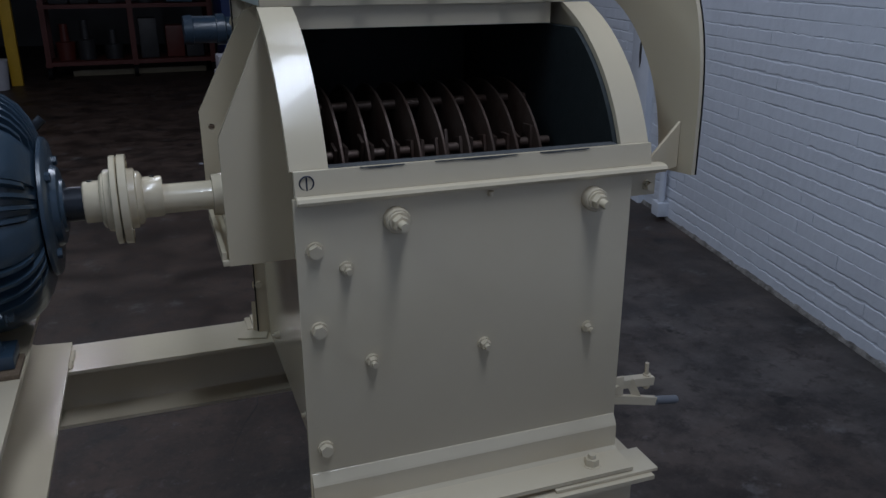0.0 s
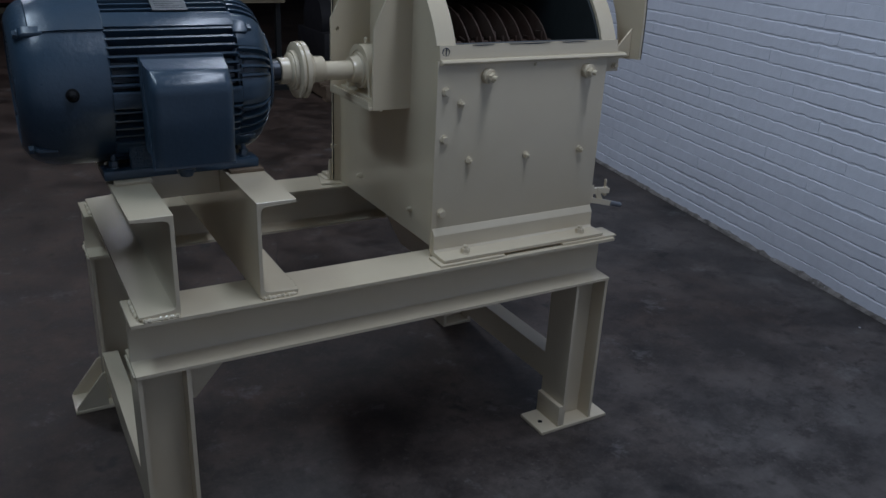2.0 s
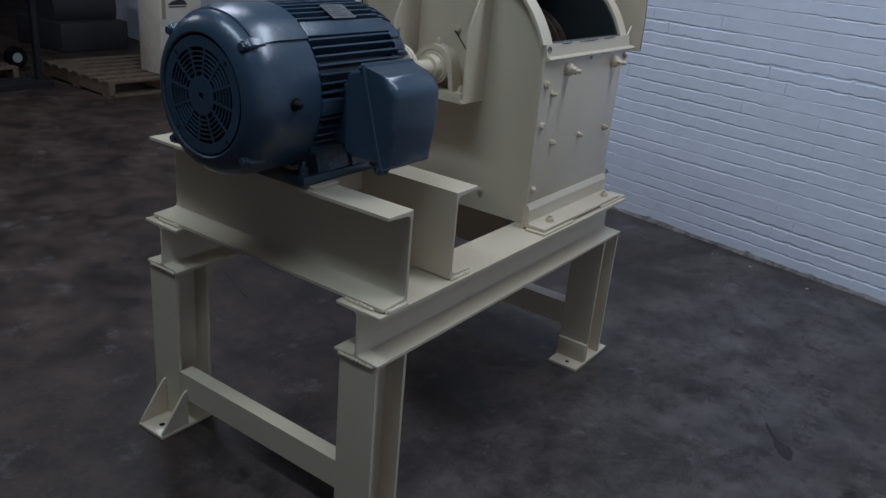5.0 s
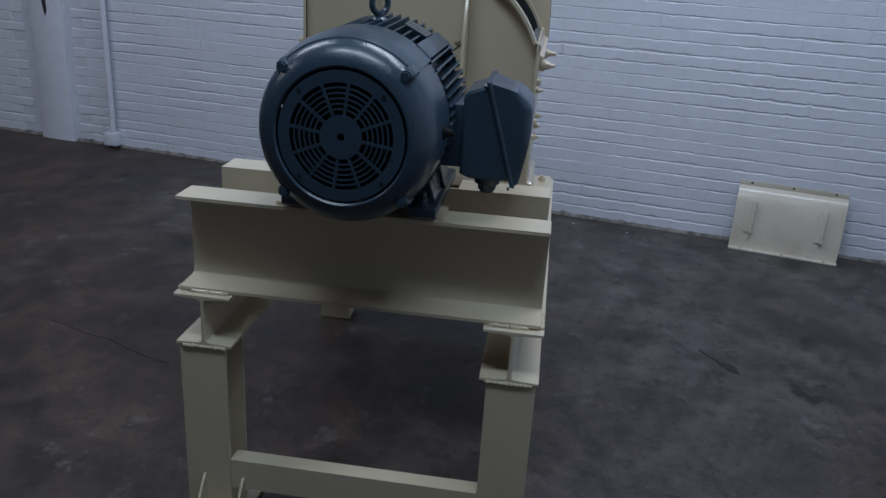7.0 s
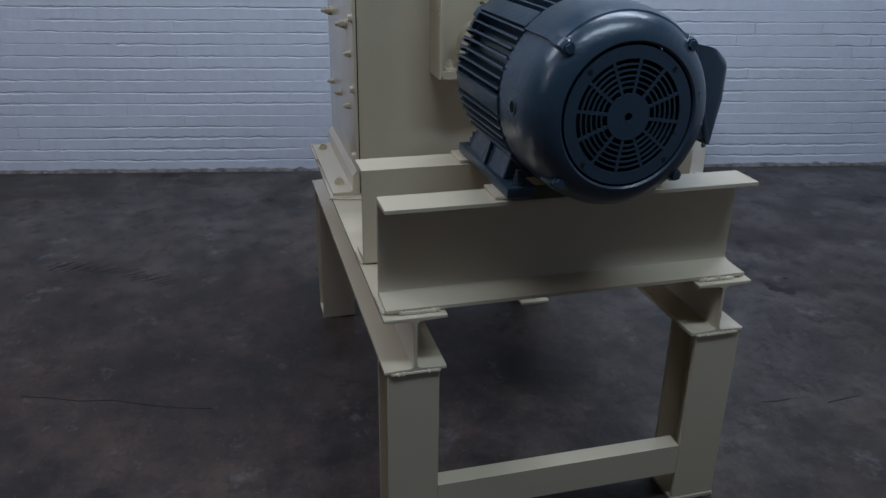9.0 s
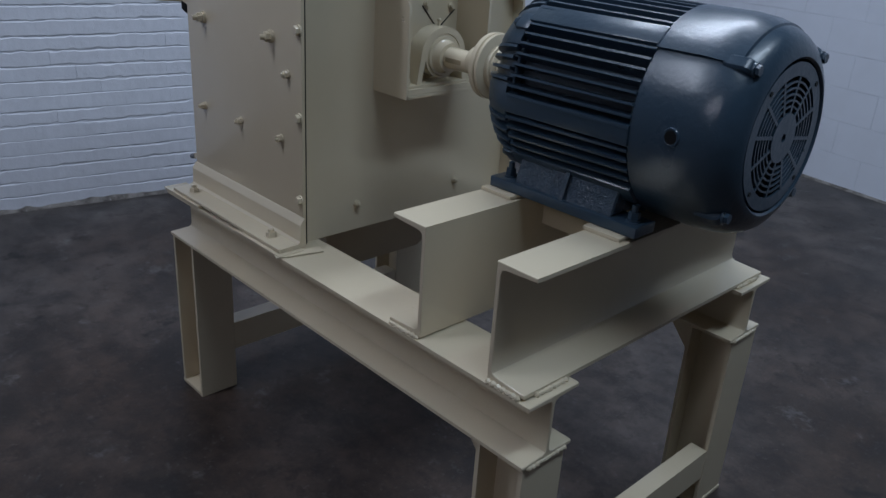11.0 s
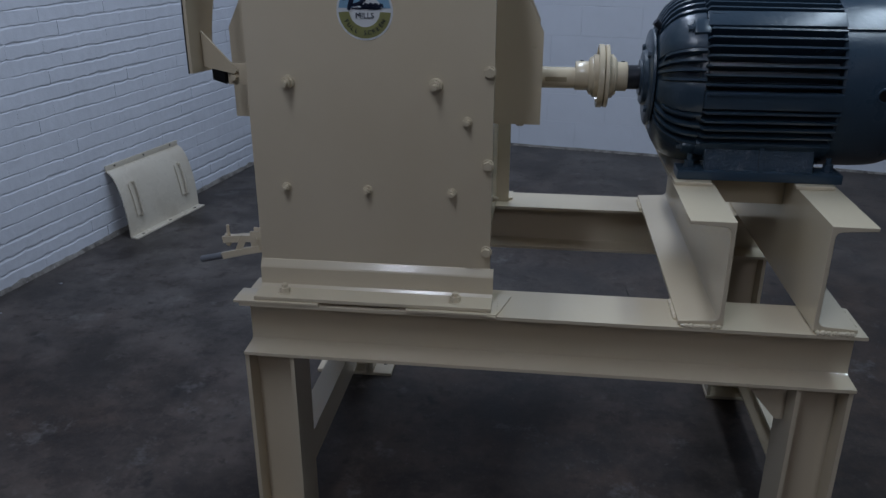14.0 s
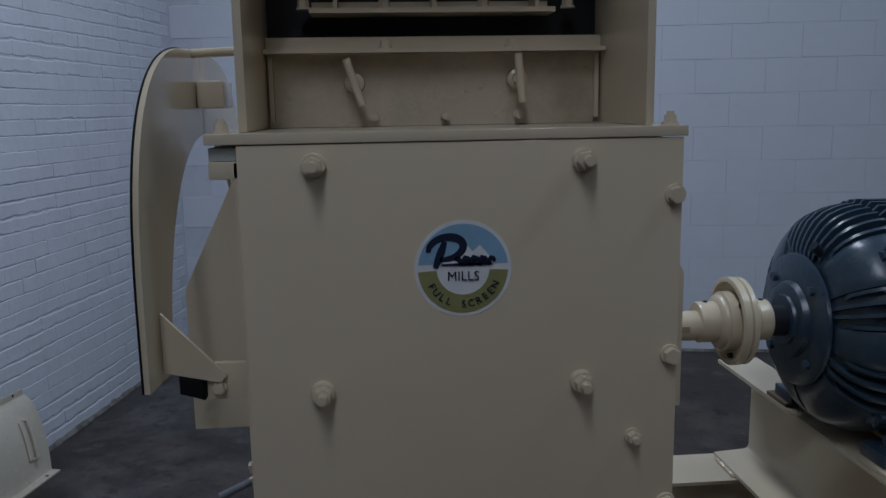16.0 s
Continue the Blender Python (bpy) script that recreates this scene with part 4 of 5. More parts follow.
        if r0:
            pts += [(0.593 - r0 * math.cos(radians(a1 + (a0 - a1) * i / n)), 1.370 + r0 * math.sin(radians(a1 + (a0 - a1) * i / n))) for i in range(n + 1)]
        return prism(b, pts, "y", y, y + 0.0003)
    part("sky_field", sector(6, 174, 0, 0.058, YB + 0.001), SKY, dc)
    part("olive_ring", sector(183, 357, 0.034, 0.058, YB + 0.001), OLIVE, dc)
    b = BM()
    prism(b, [(0.593 - u, 1.370 + v) for u, v in ((-0.030, 0.004), (-0.012, 0.020), (0.004, 0.032), (0.012, 0.022), (0.022, 0.030), (0.034, 0.016), (0.040, 0.004))], "y", YB + 0.0014, YB + 0.0017)
    part("white_peak", b, WHITE, dc)
    # the maker's mark as a plain dark swash: a loop, a slanted stroke and a wavy tail
    b = BM()
    def stroke(pts, w):
        n = len(pts)
        left, right = [], []
        for k in range(n):
            d = (Vector(pts[min(k + 1, n - 1)]) - Vector(pts[max(k - 1, 0)])).normalized()
            h = w * (0.55 + 0.45 * math.sin(math.pi * (k + 0.5) / n))
            left.append((pts[k][0] - d.y * h, pts[k][1] + d.x * h))
            right.append((pts[k][0] + d.y * h, pts[k][1] - d.x * h))
        out = [[b.verts.new((0.593 - u, yy, 1.370 + v)) for u, v in side] for yy in (YB + 0.002, YB + 0.0023) for side in (left, right)]
        for k in range(n - 1):
            b.faces.new((out[2][k], out[2][k + 1], out[3][k + 1], out[3][k]))
            b.faces.new((out[0][k], out[1][k], out[1][k + 1], out[0][k + 1]))
    stroke([(-0.022 + 0.022 * math.cos(a) + 0.004 * math.sin(a), 0.027 + 0.0145 * math.sin(a)) for a in (radians(200 - 300 * k / 24) for k in range(25))], 0.0052)
    stroke([(-0.036 + 0.0016 * k, 0.002 + 0.0042 * k) for k in range(9)], 0.0050)
    stroke([(-0.010 + 0.0022 * k, 0.0105 + 0.0042 * math.sin(k * 1.25)) for k in range(24)], 0.0042)
    stroke([(-0.028 + 0.003 * k, 0.0055) for k in range(23)], 0.0020)
    part("dark_swash", b, INK, dc)
    face = Matrix.Translation((0.593, YB + 0.0022, 1.370)) @ Matrix.Rotation(radians(180), 4, "Z") @ Matrix.Rotation(radians(90), 4, "X")
    part("lettering", word("MILLS", 0.017, face @ Matrix.Translation((0, -0.010, 0))), INK, dc, smooth=False)
    b = BM()
    text = "FULL SCREEN"
    for i, ch in enumerate(text):
        if ch == " ":
            continue
        a = radians(-152 + 124 * i / (len(text) - 1))
        join(b, word(ch, 0.0135, face @ Matrix.Translation((0.0465 * math.cos(a), 0.0465 * math.sin(a), 0)) @ Matrix.Rotation(a + radians(90), 4, "Z")))
    part("lettering", b, INK, dc, smooth=False)

    # ---- feed inlet on top ----
    fl = part("inlet_flange", box(BM(), 0.302, 0.906, 1.296, 1.774, 1.5125, 1.5285, 0.0015), FLANGE, ml, "pale blue-grey inlet flange")
    part("upper_flange", box(BM(), 0.302, 0.908, 1.296, 1.788, 1.5325, 1.5460, 0.0015), CREAM, fl)
    part("flange_block", box(BM(), 0.862, 0.905, 1.70, 1.784, 1.490, 1.512, 0.002), CREAM, fl)
    for x, y in ((0.318, 1.765), (0.318, 1.55), (0.318, 1.38), (0.890, 1.765), (0.890, 1.55), (0.890, 1.38)):
        part("flange_bolt", hexbolt(BM(), (x, y, 1.5460), (0, 0, 1), 0.009, 0.009, True, 0.005), CREAM, fl)
    inl = part("inlet_front_panel", box(BM(), FX0 + 0.006, 0.864, 1.284, 1.294, 1.512, 1.93, 0.001), CREAM, ml)
    part("inlet_strip", box(BM(), 0.356, 0.842, 1.296, 1.304, 1.474, 1.512), CREAM, ml)
    for x in (0.335, 0.860):
        part("inlet_side_plate", box(BM(), x, x + 0.011, 1.2945, 1.752, 1.5465, 1.93, 0.001), CREAM, ml)
    pn = part("inlet_back_panel", box(BM(), 0.3465, 0.8595, 1.530, 1.538, 1.5465, 1.6795), MOTTLED, ml, "glossy cream panel with darker mottling")
    # added dark panel: the open inlet's deep shade put into its colour
    part("inner_baffle", box(BM(), 0.3465, 0.8595, 1.505, 1.512, 1.5465, 1.928), STEEL, ml, "dark panel put in for the shade inside the inlet")
    part("panel_angle", prism(BM(), [(1.538, 1.655), (1.575, 1.655), (1.575, 1.661), (1.544, 1.661), (1.544, 1.680), (1.538, 1.680)], "x", 0.3465, 0.8595), CREAM, pn)
    part("panel_shelf", prism(BM(), [(1.513, 1.712), (1.575, 1.712), (1.575, 1.719), (1.519, 1.719), (1.519, 1.734), (1.513, 1.734)], "x", 0.425, 0.790), CREAM, pn)
    for x in (0.752, 0.606, 0.452):
        part("panel_rib", box(BM(), x - 0.003, x + 0.003, 1.520, 1.572, 1.7195, 1.92), CREAM, pn)
    # unseen lid, added to block lamp light from the recess below
    part("inlet_top", box(BM(), 0.335, 0.871, 1.2845, 1.752, 1.9305, 1.938, 0.001), CREAM, ml)
    for x in (0.353, 0.853):
        part("panel_batten", box(BM(), x - 0.003, x + 0.003, 1.538, 1.548, 1.555, 1.650), CREAM, pn)
    for x in (0.49, 0.68):
        part("bolt", hexbolt(BM(), (x, 1.560, 1.6615), (0, 0, 1), 0.008, 0.008), CREAM, pn)
    for x in (0.40, 0.53, 0.68, 0.80):
        part("bolt", hexbolt(BM(), (x, 1.548, 1.7195), (0, 0, 1), 0.009, 0.010), CREAM, pn)
    for x in (0.70, 0.59, 0.475):
        part("bolt", hexbolt(BM(), (x, 1.538, 1.560), (0, 1, 0), 0.007, 0.008), CREAM, pn)

    def t_handle(x, y, z, d, tilt, par):
        b = BM()
        lathe(b, [(y, 0.016), (y + d * 0.012, 0.015), (y + d * 0.014, 0.009), (y + d * 0.034, 0.009)], (x, 0, z), "y", 20)
        u = Vector((math.sin(tilt), 0, math.cos(tilt))) * 0.036
        p = Vector((x, y + d * 0.036, z))
        rod(b, p - u, p + u, 0.0062, 10)
        part("t_handle", b, CREAM, par)

    for x in (0.486, 0.754):
        t_handle(x, 1.284, 1.582, -1, radians(32), inl)
    t_handle(0.728, 1.538, 1.612, 1, radians(18), pn)
    t_handle(0.478, 1.538, 1.615, 1, radians(5), pn)
    for x in (0.380, 0.603, 0.824):
        part("bolt", hexbolt(BM(), (x, 1.284, 1.534), (0, -1, 0), 0.009, 0.010, True, 0.004), CREAM, inl)

    # ---- arched side door, standing off the far side ----
    XD, YD = 0.985, 1.415
    def outer(t):
        c, s = math.cos(t), math.sin(t)
        e = 2 / 3.1
        return (YD + 0.010 - 0.393 * math.copysign(abs(c) ** e, c), 1.270 + 0.400 * abs(s) ** e)
    def inside(t):
        return (YD - 0.285 * math.cos(t), 1.235 + 0.300 * math.sin(t))
    for half in (0, 1):
        ts = [radians(90 * i / 24) for i in range(25)]
        if half:
            ts = [math.pi - t for t in ts]
        o = [(outer(ts[0])[0], 1.232)] + [outer(t) for t in ts]
        i_ = [(inside(ts[0])[0], 1.222)] + [inside(t) for t in ts]
        gap = 0.001 * (1 if half else -1)
        o[-1] = (YD + gap, o[-1][1])
        i_[-1] = (YD + gap, i_[-1][1])
        b = BM()
        n = len(o)
        g = [[b.verts.new((x, *p)) for p in q] for x in (XD, XD + 0.007) for q in (o, i_)]
        fs = []
        for i in range(n - 1):
            fs += [b.faces.new((g[0][i], g[0][i + 1], g[1][i + 1], g[1][i])), b.faces.new((g[2][i], g[3][i], g[3][i + 1], g[2][i + 1])),
                   b.faces.new((g[0][i], g[2][i], g[2][i + 1], g[0][i + 1])), b.faces.new((g[1][i], g[1][i + 1], g[3][i + 1], g[3][i]))]
        fs += [b.faces.new((g[0][0], g[1][0], g[3][0], g[2][0])), b.faces.new((g[0][-1], g[2][-1], g[3][-1], g[1][-1]))]
        bmesh.ops.recalc_face_normals(b, faces=fs)
        door = part("side_door", b, CREAM, ml)
        part("door_seal", hose([(XD + 0.0086, *p) for p in o], 0.0016), BLACK, door, "black rubber edge seal")
        y = 1.072 if not half else 1.752
        part("door_rib", prism(BM(), [(XD - 0.001, 1.238), (XD - 0.001, 1.318), (0.905, 1.232), (0.912, 1.222)], "y", y, y + 0.006), CREAM, door)
        b = BM()
        box(b, 0.862, 0.932, y - 0.014, y - 0.002, 1.196, 1.246, 0.002)
        hexbolt(b, (0.915, y - 0.014 if not half else y - 0.002, 1.214), (0, -1 if not half else 1, 0), 0.008, 0.008)
        part("door_hinge_arm", b, CREAM, door)
        if half:
            part("rubber_stop", prism(BM(), [(0.934, 1.198), (0.966, 1.208), (0.966, 1.232), (0.934, 1.226)], "y", y - 0.020, y + 0.006, 0.002), BLACK, door)
    b = BM()
    box(b, XD - 0.044, XD - 0.0005, YD - 0.040, YD + 0.045, 1.578, 1.622, 0.004)
    part("door_latch_box", b, CREAM, ml)
    b = BM()
    rod(b, (XD + 0.004, YD + 0.05, 1.664), (0.900, YD + 0.05, 1.668), 0.0075)
    rod(b, (0.915, YD + 0.05, 1.670), (0.905, YD + 0.05, 1.664), 0.0085)
    rod(b, (0.906, YD + 0.05, 1.666), (0.902, YD + 0.05, 1.646), 0.0055)
    rod(b, (0.902, YD + 0.05, 1.647), (0.8715, YD + 0.05, 1.643), 0.005)
    part("door_rod", b, CREAM, ml)

    settle(ml, (0.5565, YC, 0.6704), 0.9765, 1.029, 0.978)

    # ---- toggle clamps low on the far side ----
    def bent(pts, w, t):
        """A flat bar of width w and thickness t along points."""
        b = BM()
        rings = []
        for i, p in enumerate(pts):
            p = Vector(p)
            d = (Vector(pts[min(i + 1, len(pts) - 1)]) - Vector(pts[max(i - 1, 0)])).normalized()
            u = d.cross(Vector((0, 0, 1))).normalized()
            v = u.cross(d)
            rings.append([b.verts.new(p + u * a + v * c) for a, c in ((-w, -t), (w, -t), (w, t), (-w, t))])
        fs = [b.faces.new((p[k], p[(k + 1) % 4], q[(k + 1) % 4], q[k])) for p, q in zip(rings, rings[1:]) for k in range(4)]
        fs += [b.faces.new(rings[0][::-1]), b.faces.new(rings[-1])]
        bmesh.ops.recalc_face_normals(b, faces=fs)
        return b

    xr = 0.846
    for d in (-1, 1):
        def at(x, o, z):
            return (x, YC + d * o, z)
        b = BM()
        y0, y1 = sorted((YC + d * 0.285, YC + d * 0.345))
        box(b, 0.829, xr, y0, y1, 0.738, 0.812, 0.001)
        for o in (0.300, 0.328):
            y0, y1 = sorted((YC + d * o, YC + d * (o + 0.006)))
            box(b, xr, xr + 0.034, y0, y1, 0.745, 0.800, 0.0015)
        cl = part("toggle_clamp", b, CREAM, ml)
        part("clamp_arm", bent([at(xr + 0.008, 0.317, 0.778), at(xr + 0.060, 0.315, 0.775), at(xr + 0.112, 0.310, 0.768)], 0.009, 0.0085), CREAM, cl)
        part("pivot_pin", rod(BM(), at(xr + 0.018, 0.294, 0.780), at(xr + 0.018, 0.340, 0.780), 0.0055), CREAM, cl)
        b = BM()
        rod(b, at(xr + 0.101, 0.310, 0.750), at(xr + 0.099, 0.310, 0.806), 0.0040)
        rod(b, at(xr + 0.101, 0.310, 0.754), at(xr + 0.101, 0.310, 0.764), 0.0075)
        rod(b, at(xr + 0.101, 0.310, 0.776), at(xr + 0.101, 0.310, 0.782), 0.0075)
        part("clamp_screw", b, CREAM, cl)
        lv = part("clamp_lever", bent([at(xr + 0.010, 0.332, 0.755), at(xr + 0.050, 0.330, 0.746), at(xr + 0.114, 0.325, 0.728)], 0.005, 0.0085), CREAM, cl)
        part("lever_link", bent([at(xr + 0.054, 0.320, 0.782), at(xr + 0.062, 0.324, 0.764), at(xr + 0.070, 0.326, 0.746)], 0.004, 0.008), CREAM, lv)
        part("lever_grip", rod(BM(), at(xr + 0.112, 0.325, 0.729), at(xr + 0.178, 0.304, 0.707), 0.0085), GRIP, lv)
    return ml


build_mill()


# ---- the mill's front cover, leaning on the brick wall ----
def build_cover():
    at = Vector((2.1757, -0.387, 0))
    cv = thing("mill_cover", at, "curved cream-painted steel cover with two bar handles, leaning on brick wall", "machine cover")
    W = 0.285
    prof = []
    for i in range(17):
        a = radians(90 * i / 16)
        prof.append((0.109 * (1 - math.cos(a)), 0.348 * math.sin(a)))
    prof = [(u * 0.95, v) for u, v in prof]

    def sheet(bm, pts, y0, y1, t):
        n = len(pts)
        nor = []
        for i in range(n):
            p, q = Vector(pts[max(i - 1, 0)]), Vector(pts[min(i + 1, n - 1)])
            d = (q - p).normalized()
            nor.append(Vector((d.y, -d.x)))
        out = [*pts] + [(pts[i][0] + nor[i].x * t, pts[i][1] + nor[i].y * t) for i in range(n - 1, -1, -1)]
        m = len(out)
        lo, hi = [bm.verts.new((u, y0, v)) for u, v in out], [bm.verts.new((u, y1, v)) for u, v in out]
        fs = [bm.faces.new((lo[i], lo[(i + 1) % m], hi[(i + 1) % m], hi[i])) for i in range(m)]
        for i in range(n - 1):
            for s in (lo, hi):
                fs.append(bm.faces.new((s[i], s[i + 1], s[m - 2 - i], s[m - 1 - i])))
        bmesh.ops.recalc_face_normals(bm, faces=fs)
        return bm

    def put(name, b, mat, par, label=""):
        bmesh.ops.transform(b, matrix=Matrix.Translation(at) @ Matrix.Rotation(radians(-13.0), 4, "Z"), verts=b.verts)
        return part(name, b, mat, par, label)

    put("curved_sheet", sheet(BM(), prof, -W, W, 0.006), WORN, cv)
    lf = put("lower_flange", box(BM(), -0.040, 0.004, -W, W, 0.0, 0.008, 0.001), WORN, cv)
    uf = put("upper_flange", box(BM(), 0.098, 0.104, -W, W, 0.3485, 0.375, 0.001), WORN, cv)
    # holes drawn as black discs in place of their shade
    for y in (-0.22, 0.0, 0.22):
        put("bolt_hole", lathe(BM(), [(0.0075, 0.008), (0.0086, 0.008)], (-0.022, y, 0), "z", 14), BLACK, lf)
        put("bolt_hole", lathe(BM(), [(0.0974, 0.006), (0.099, 0.006)], (0, y, 0.363), "x", 14), BLACK, uf)
    for y in (-0.185, 0.185):
        b = BM()
        pts = [prof[3], prof[5], prof[7], prof[9]]
        for p, q in zip(pts, pts[1:]):
            rod(b, (p[0] - 0.020, y, p[1] + 0.006), (q[0] - 0.020, y, q[1] + 0.006), 0.0085, 10)
        h = put("handle", b, WORN, cv)
        put("handle_strip", sheet(BM(), [(p[0] - 0.007, p[1] + 0.002) for p in pts], y + 0.004, y + 0.034, 0.003), WORN, h)
        for p in (pts[0], pts[-1]):
            put("handle_post", rod(BM(), (p[0] + 0.003, y, p[1]), (p[0] - 0.022, y, p[1] + 0.006), 0.008, 10), WORN, h)


build_cover()

# ---- the far end of the warehouse ----
def pallet(x, y, rz, w=1.0, d=1.15):
    p = thing("pallet", (x, y, 0), "worn wooden pallet on concrete floor", "pallet", "pallets")
    p.rotation_euler = (0, 0, radians(rz))

    def put(name, b):
        me = bpy.data.meshes.new(name)
        b.to_mesh(me)
        b.free()
        me.materials.append(WOOD)
        ob = new(name, me)
        ob.parent = p
    for i in range(7):
        yy = -d / 2 + 0.05 + i * (d - 0.1) / 6
        put("top_board", box(BM(), -w / 2, w / 2, yy - 0.05, yy + 0.05, 0.118, 0.138, 0.002))
    for i in range(3):
        xx = -w / 2 + 0.03 + i * (w - 0.06) / 2
        put("stringer", box(BM(), xx - 0.025, xx + 0.025, -d / 2, d / 2, 0.020, 0.1175, 0.002))
    for i in range(3):
        yy = -d / 2 + 0.06 + i * (d - 0.12) / 2
        put("bottom_board", box(BM(), -w / 2, w / 2, yy - 0.05, yy + 0.05, 0.0, 0.0195, 0.002))
    return p


def build_back():
    pallet(1.38, 8.14, -3, 1.25, 1.25)
    # white cartons with coloured print
    cb = thing("carton", (1.19, 8.45, 0.138), "white printed carton on wooden pallet", "carton")
    body = part("carton_body", box(BM(), 0.985, 1.40, 8.20, 8.70, 0.138, 0.635, 0.004), CARTON, cb)
    b = BM()
    lathe(b, [(8.1985, 0.001), (8.1985, 0.045)], (1.10, 0, 0.42), "y", 24, False)
    part("blue_print", b, MARK, body)
    b = BM()
    for i in range(5):
        box(b, 1.17 + i * 0.04, 1.20 + i * 0.04, 8.197, 8.1985, 0.41 - 0.012 * (i % 2), 0.445 + 0.008 * (i % 3))
    part("red_print", b, RED, body)
    part("print_line", box(BM(), 1.17, 1.36, 8.197, 8.1985, 0.355, 0.368), MARK, body)
    cs = thing("carton", (1.15, 8.45, 0.636), "small white carton on a larger carton", "carton")
    part("carton_body", box(BM(), 1.00, 1.30, 8.28, 8.62, 0.636, 0.80, 0.004), CARTON, cs)
    # beige machine column with a blue motor
    mc = thing("machine_column", (1.20, 6.65, 0.138), "beige machine column with small dark blue motor on pallet", "machine")
    col = part("column", box(BM(), 1.015, 1.345, 6.45, 6.80, 0.138, 1.32, 0.012), BEIGE, mc)
    part("side_housing", box(BM(), 1.37, 1.50, 6.48, 6.78, 0.88, 1.30, 0.012), BEIGE, mc)
    part("red_switch", prism(BM(), [(1.12, 1.075), (1.20, 1.085), (1.20, 1.10), (1.12, 1.115)], "y", 6.425, 6.4495), RED, col)
    part("round_sticker", lathe(BM(), [(6.447, 0.001), (6.447, 0.026)], (1.19, 0, 1.155), "y", 20, False), COBALT, col)
    part("small_motor", lathe(BM(), [(0.46, 0.08), (0.465, 0.125), (0.54, 0.135), (0.545, 0.122), (0.74, 0.122), (0.745, 0.14), (0.82, 0.14), (0.83, 0.11), (1.014, 0.11)], (0, 6.62, 1.145), "x", 28), BLUE, mc)
    part("top_casting", box(BM(), 1.06, 1.25, 6.5, 6.75, 1.321, 1.37, 0.01), RED, mc)
    # control cabinet on posts
    cc = thing("control_cabinet", (1.95, 7.3, 0), "beige control cabinet on dark steel posts", "cabinet")
    cab = part("cabinet_body", box(BM(), 1.62, 2.22, 7.15, 7.45, 0.86, 1.55, 0.01), BEIGE, cc)
    part("cabinet_door", box(BM(), 1.645, 2.195, 7.138, 7.1495, 0.885, 1.525, 0.004), BEIGE, cab)
    part("door_sticker", prism(BM(), [(1.80, 1.07), (1.88, 1.03), (1.95, 1.04), (1.93, 1.055), (1.85, 1.06)], "y", 7.135, 7.1375), DARKBOX, cab)
    for x in (1.66, 2.18):
        part("post", box(BM(), x - 0.025, x + 0.025, 7.25, 7.30, 0, 0.8595), STEEL, cc)
    part("foot_rail", box(BM(), 1.6, 2.24, 7.12, 7.42, 0.0, 0.05), STEEL, cc)
    dr = thing("dark_drum", (1.75, 6.9, 0), "small dark drum with round lid on floor", "drum")
    part("drum_shell", lathe(BM(), [(0.0, 0.14), (0.02, 0.15), (0.16, 0.15), (0.17, 0.155), (0.34, 0.15), (0.355, 0.14)], (1.75, 6.9, 0), "z", 32), DARKBOX, dr)
    part("lid", lathe(BM(), [(0.356, 0.148), (0.37, 0.148), (0.375, 0.13)], (1.75, 6.9, 0), "z", 32), FLANGE, dr)
    # crates
    for x, y, z, w, d, h, m, lab in ((2.35, 8.75, 0, 0.5, 0.4, 0.42, WOOD, "worn wooden equipment crate on floor"), (2.05, 9.6, 0, 0.8, 0.7, 1.1, DARKBOX, "dark machine block on floor")):
        c = thing("crate", (x, y, z), lab, "crate")
        bd = part("crate_body", box(BM(), x - w / 2, x + w / 2, y - d / 2, y + d / 2, z + 0.004, z + h, 0.008), m, c)
    # blue skip
    sk = thing("blue_container", (1.9, 12.4, 0), "cobalt blue steel container on floor", "container")
    part("container_body", box(BM(), 1.45, 3.0, 12.15, 13.2, 0.06, 2.2, 0.02), COBALT, sk)
    part("skid", box(BM(), 1.5, 2.95, 12.2, 13.1, 0.0, 0.0595), CARTON, sk)
    # yellow column guard
    yp = thing("yellow_post", (-1.42, 13.4, 0), "yellow-painted steel column guard on floor", "post")
    part("column_guard", box(BM(), -1.50, -1.34, 13.3, 13.46, 0.0, 3.2, 0.02), YELLOW, yp)
    bk = thing("white_bucket", (-1.62, 13.0, 0), "white plastic bucket on floor", "bucket")
    part("bucket_body", lathe(BM(), [(0, 0.13), (0.4, 0.16)], (-1.62, 13.0, 0), "z", 24), CARTON, bk)
    part("bucket_rim", lathe(BM(), [(0.4005, 0.165), (0.42, 0.165)], (-1.62, 13.0, 0), "z", 24), CARTON, bk)
    # loaded wheeled rack
    rk = thing("storage_rack", (0.2, 14.3, 0), "dark red steel storage rack loaded with old machinery parts", "rack")
    for x in (-1.0, 0.25, 1.45):
        for y in (13.9, 14.7):
            part("upright", box(BM(), x - 0.04, x + 0.04, y - 0.04, y + 0.04, 0.18, 2.9), REDP, rk)
            b = BM()
            lathe(b, [(x - 0.03, 0.085), (x + 0.03, 0.085)], (0, y, 0.086), "x", 20)
            part("caster", b, BLACK, rk)
    for z in (0.20, 1.05, 1.9):
        part("shelf", box(BM(), -1.05, 1.5, 13.85, 14.75, z, z + 0.06), REDP, rk)
    items = [(-0.75, 0.55, REDP), (-0.45, 0.6, DARKBOX), (-0.05, 0.45, DARKBOX), (0.5, 0.62, DARKBOX), (0.9, 0.5, REDP), (1.2, 0.6, DARKBOX)]
    for z in (0.262, 1.112):
        for x, h, m in items:
            o = thing("machine_part", (x, 14.2, z), "old machinery part lying on rack shelf", "machine part", "rack load")
            b = BM()
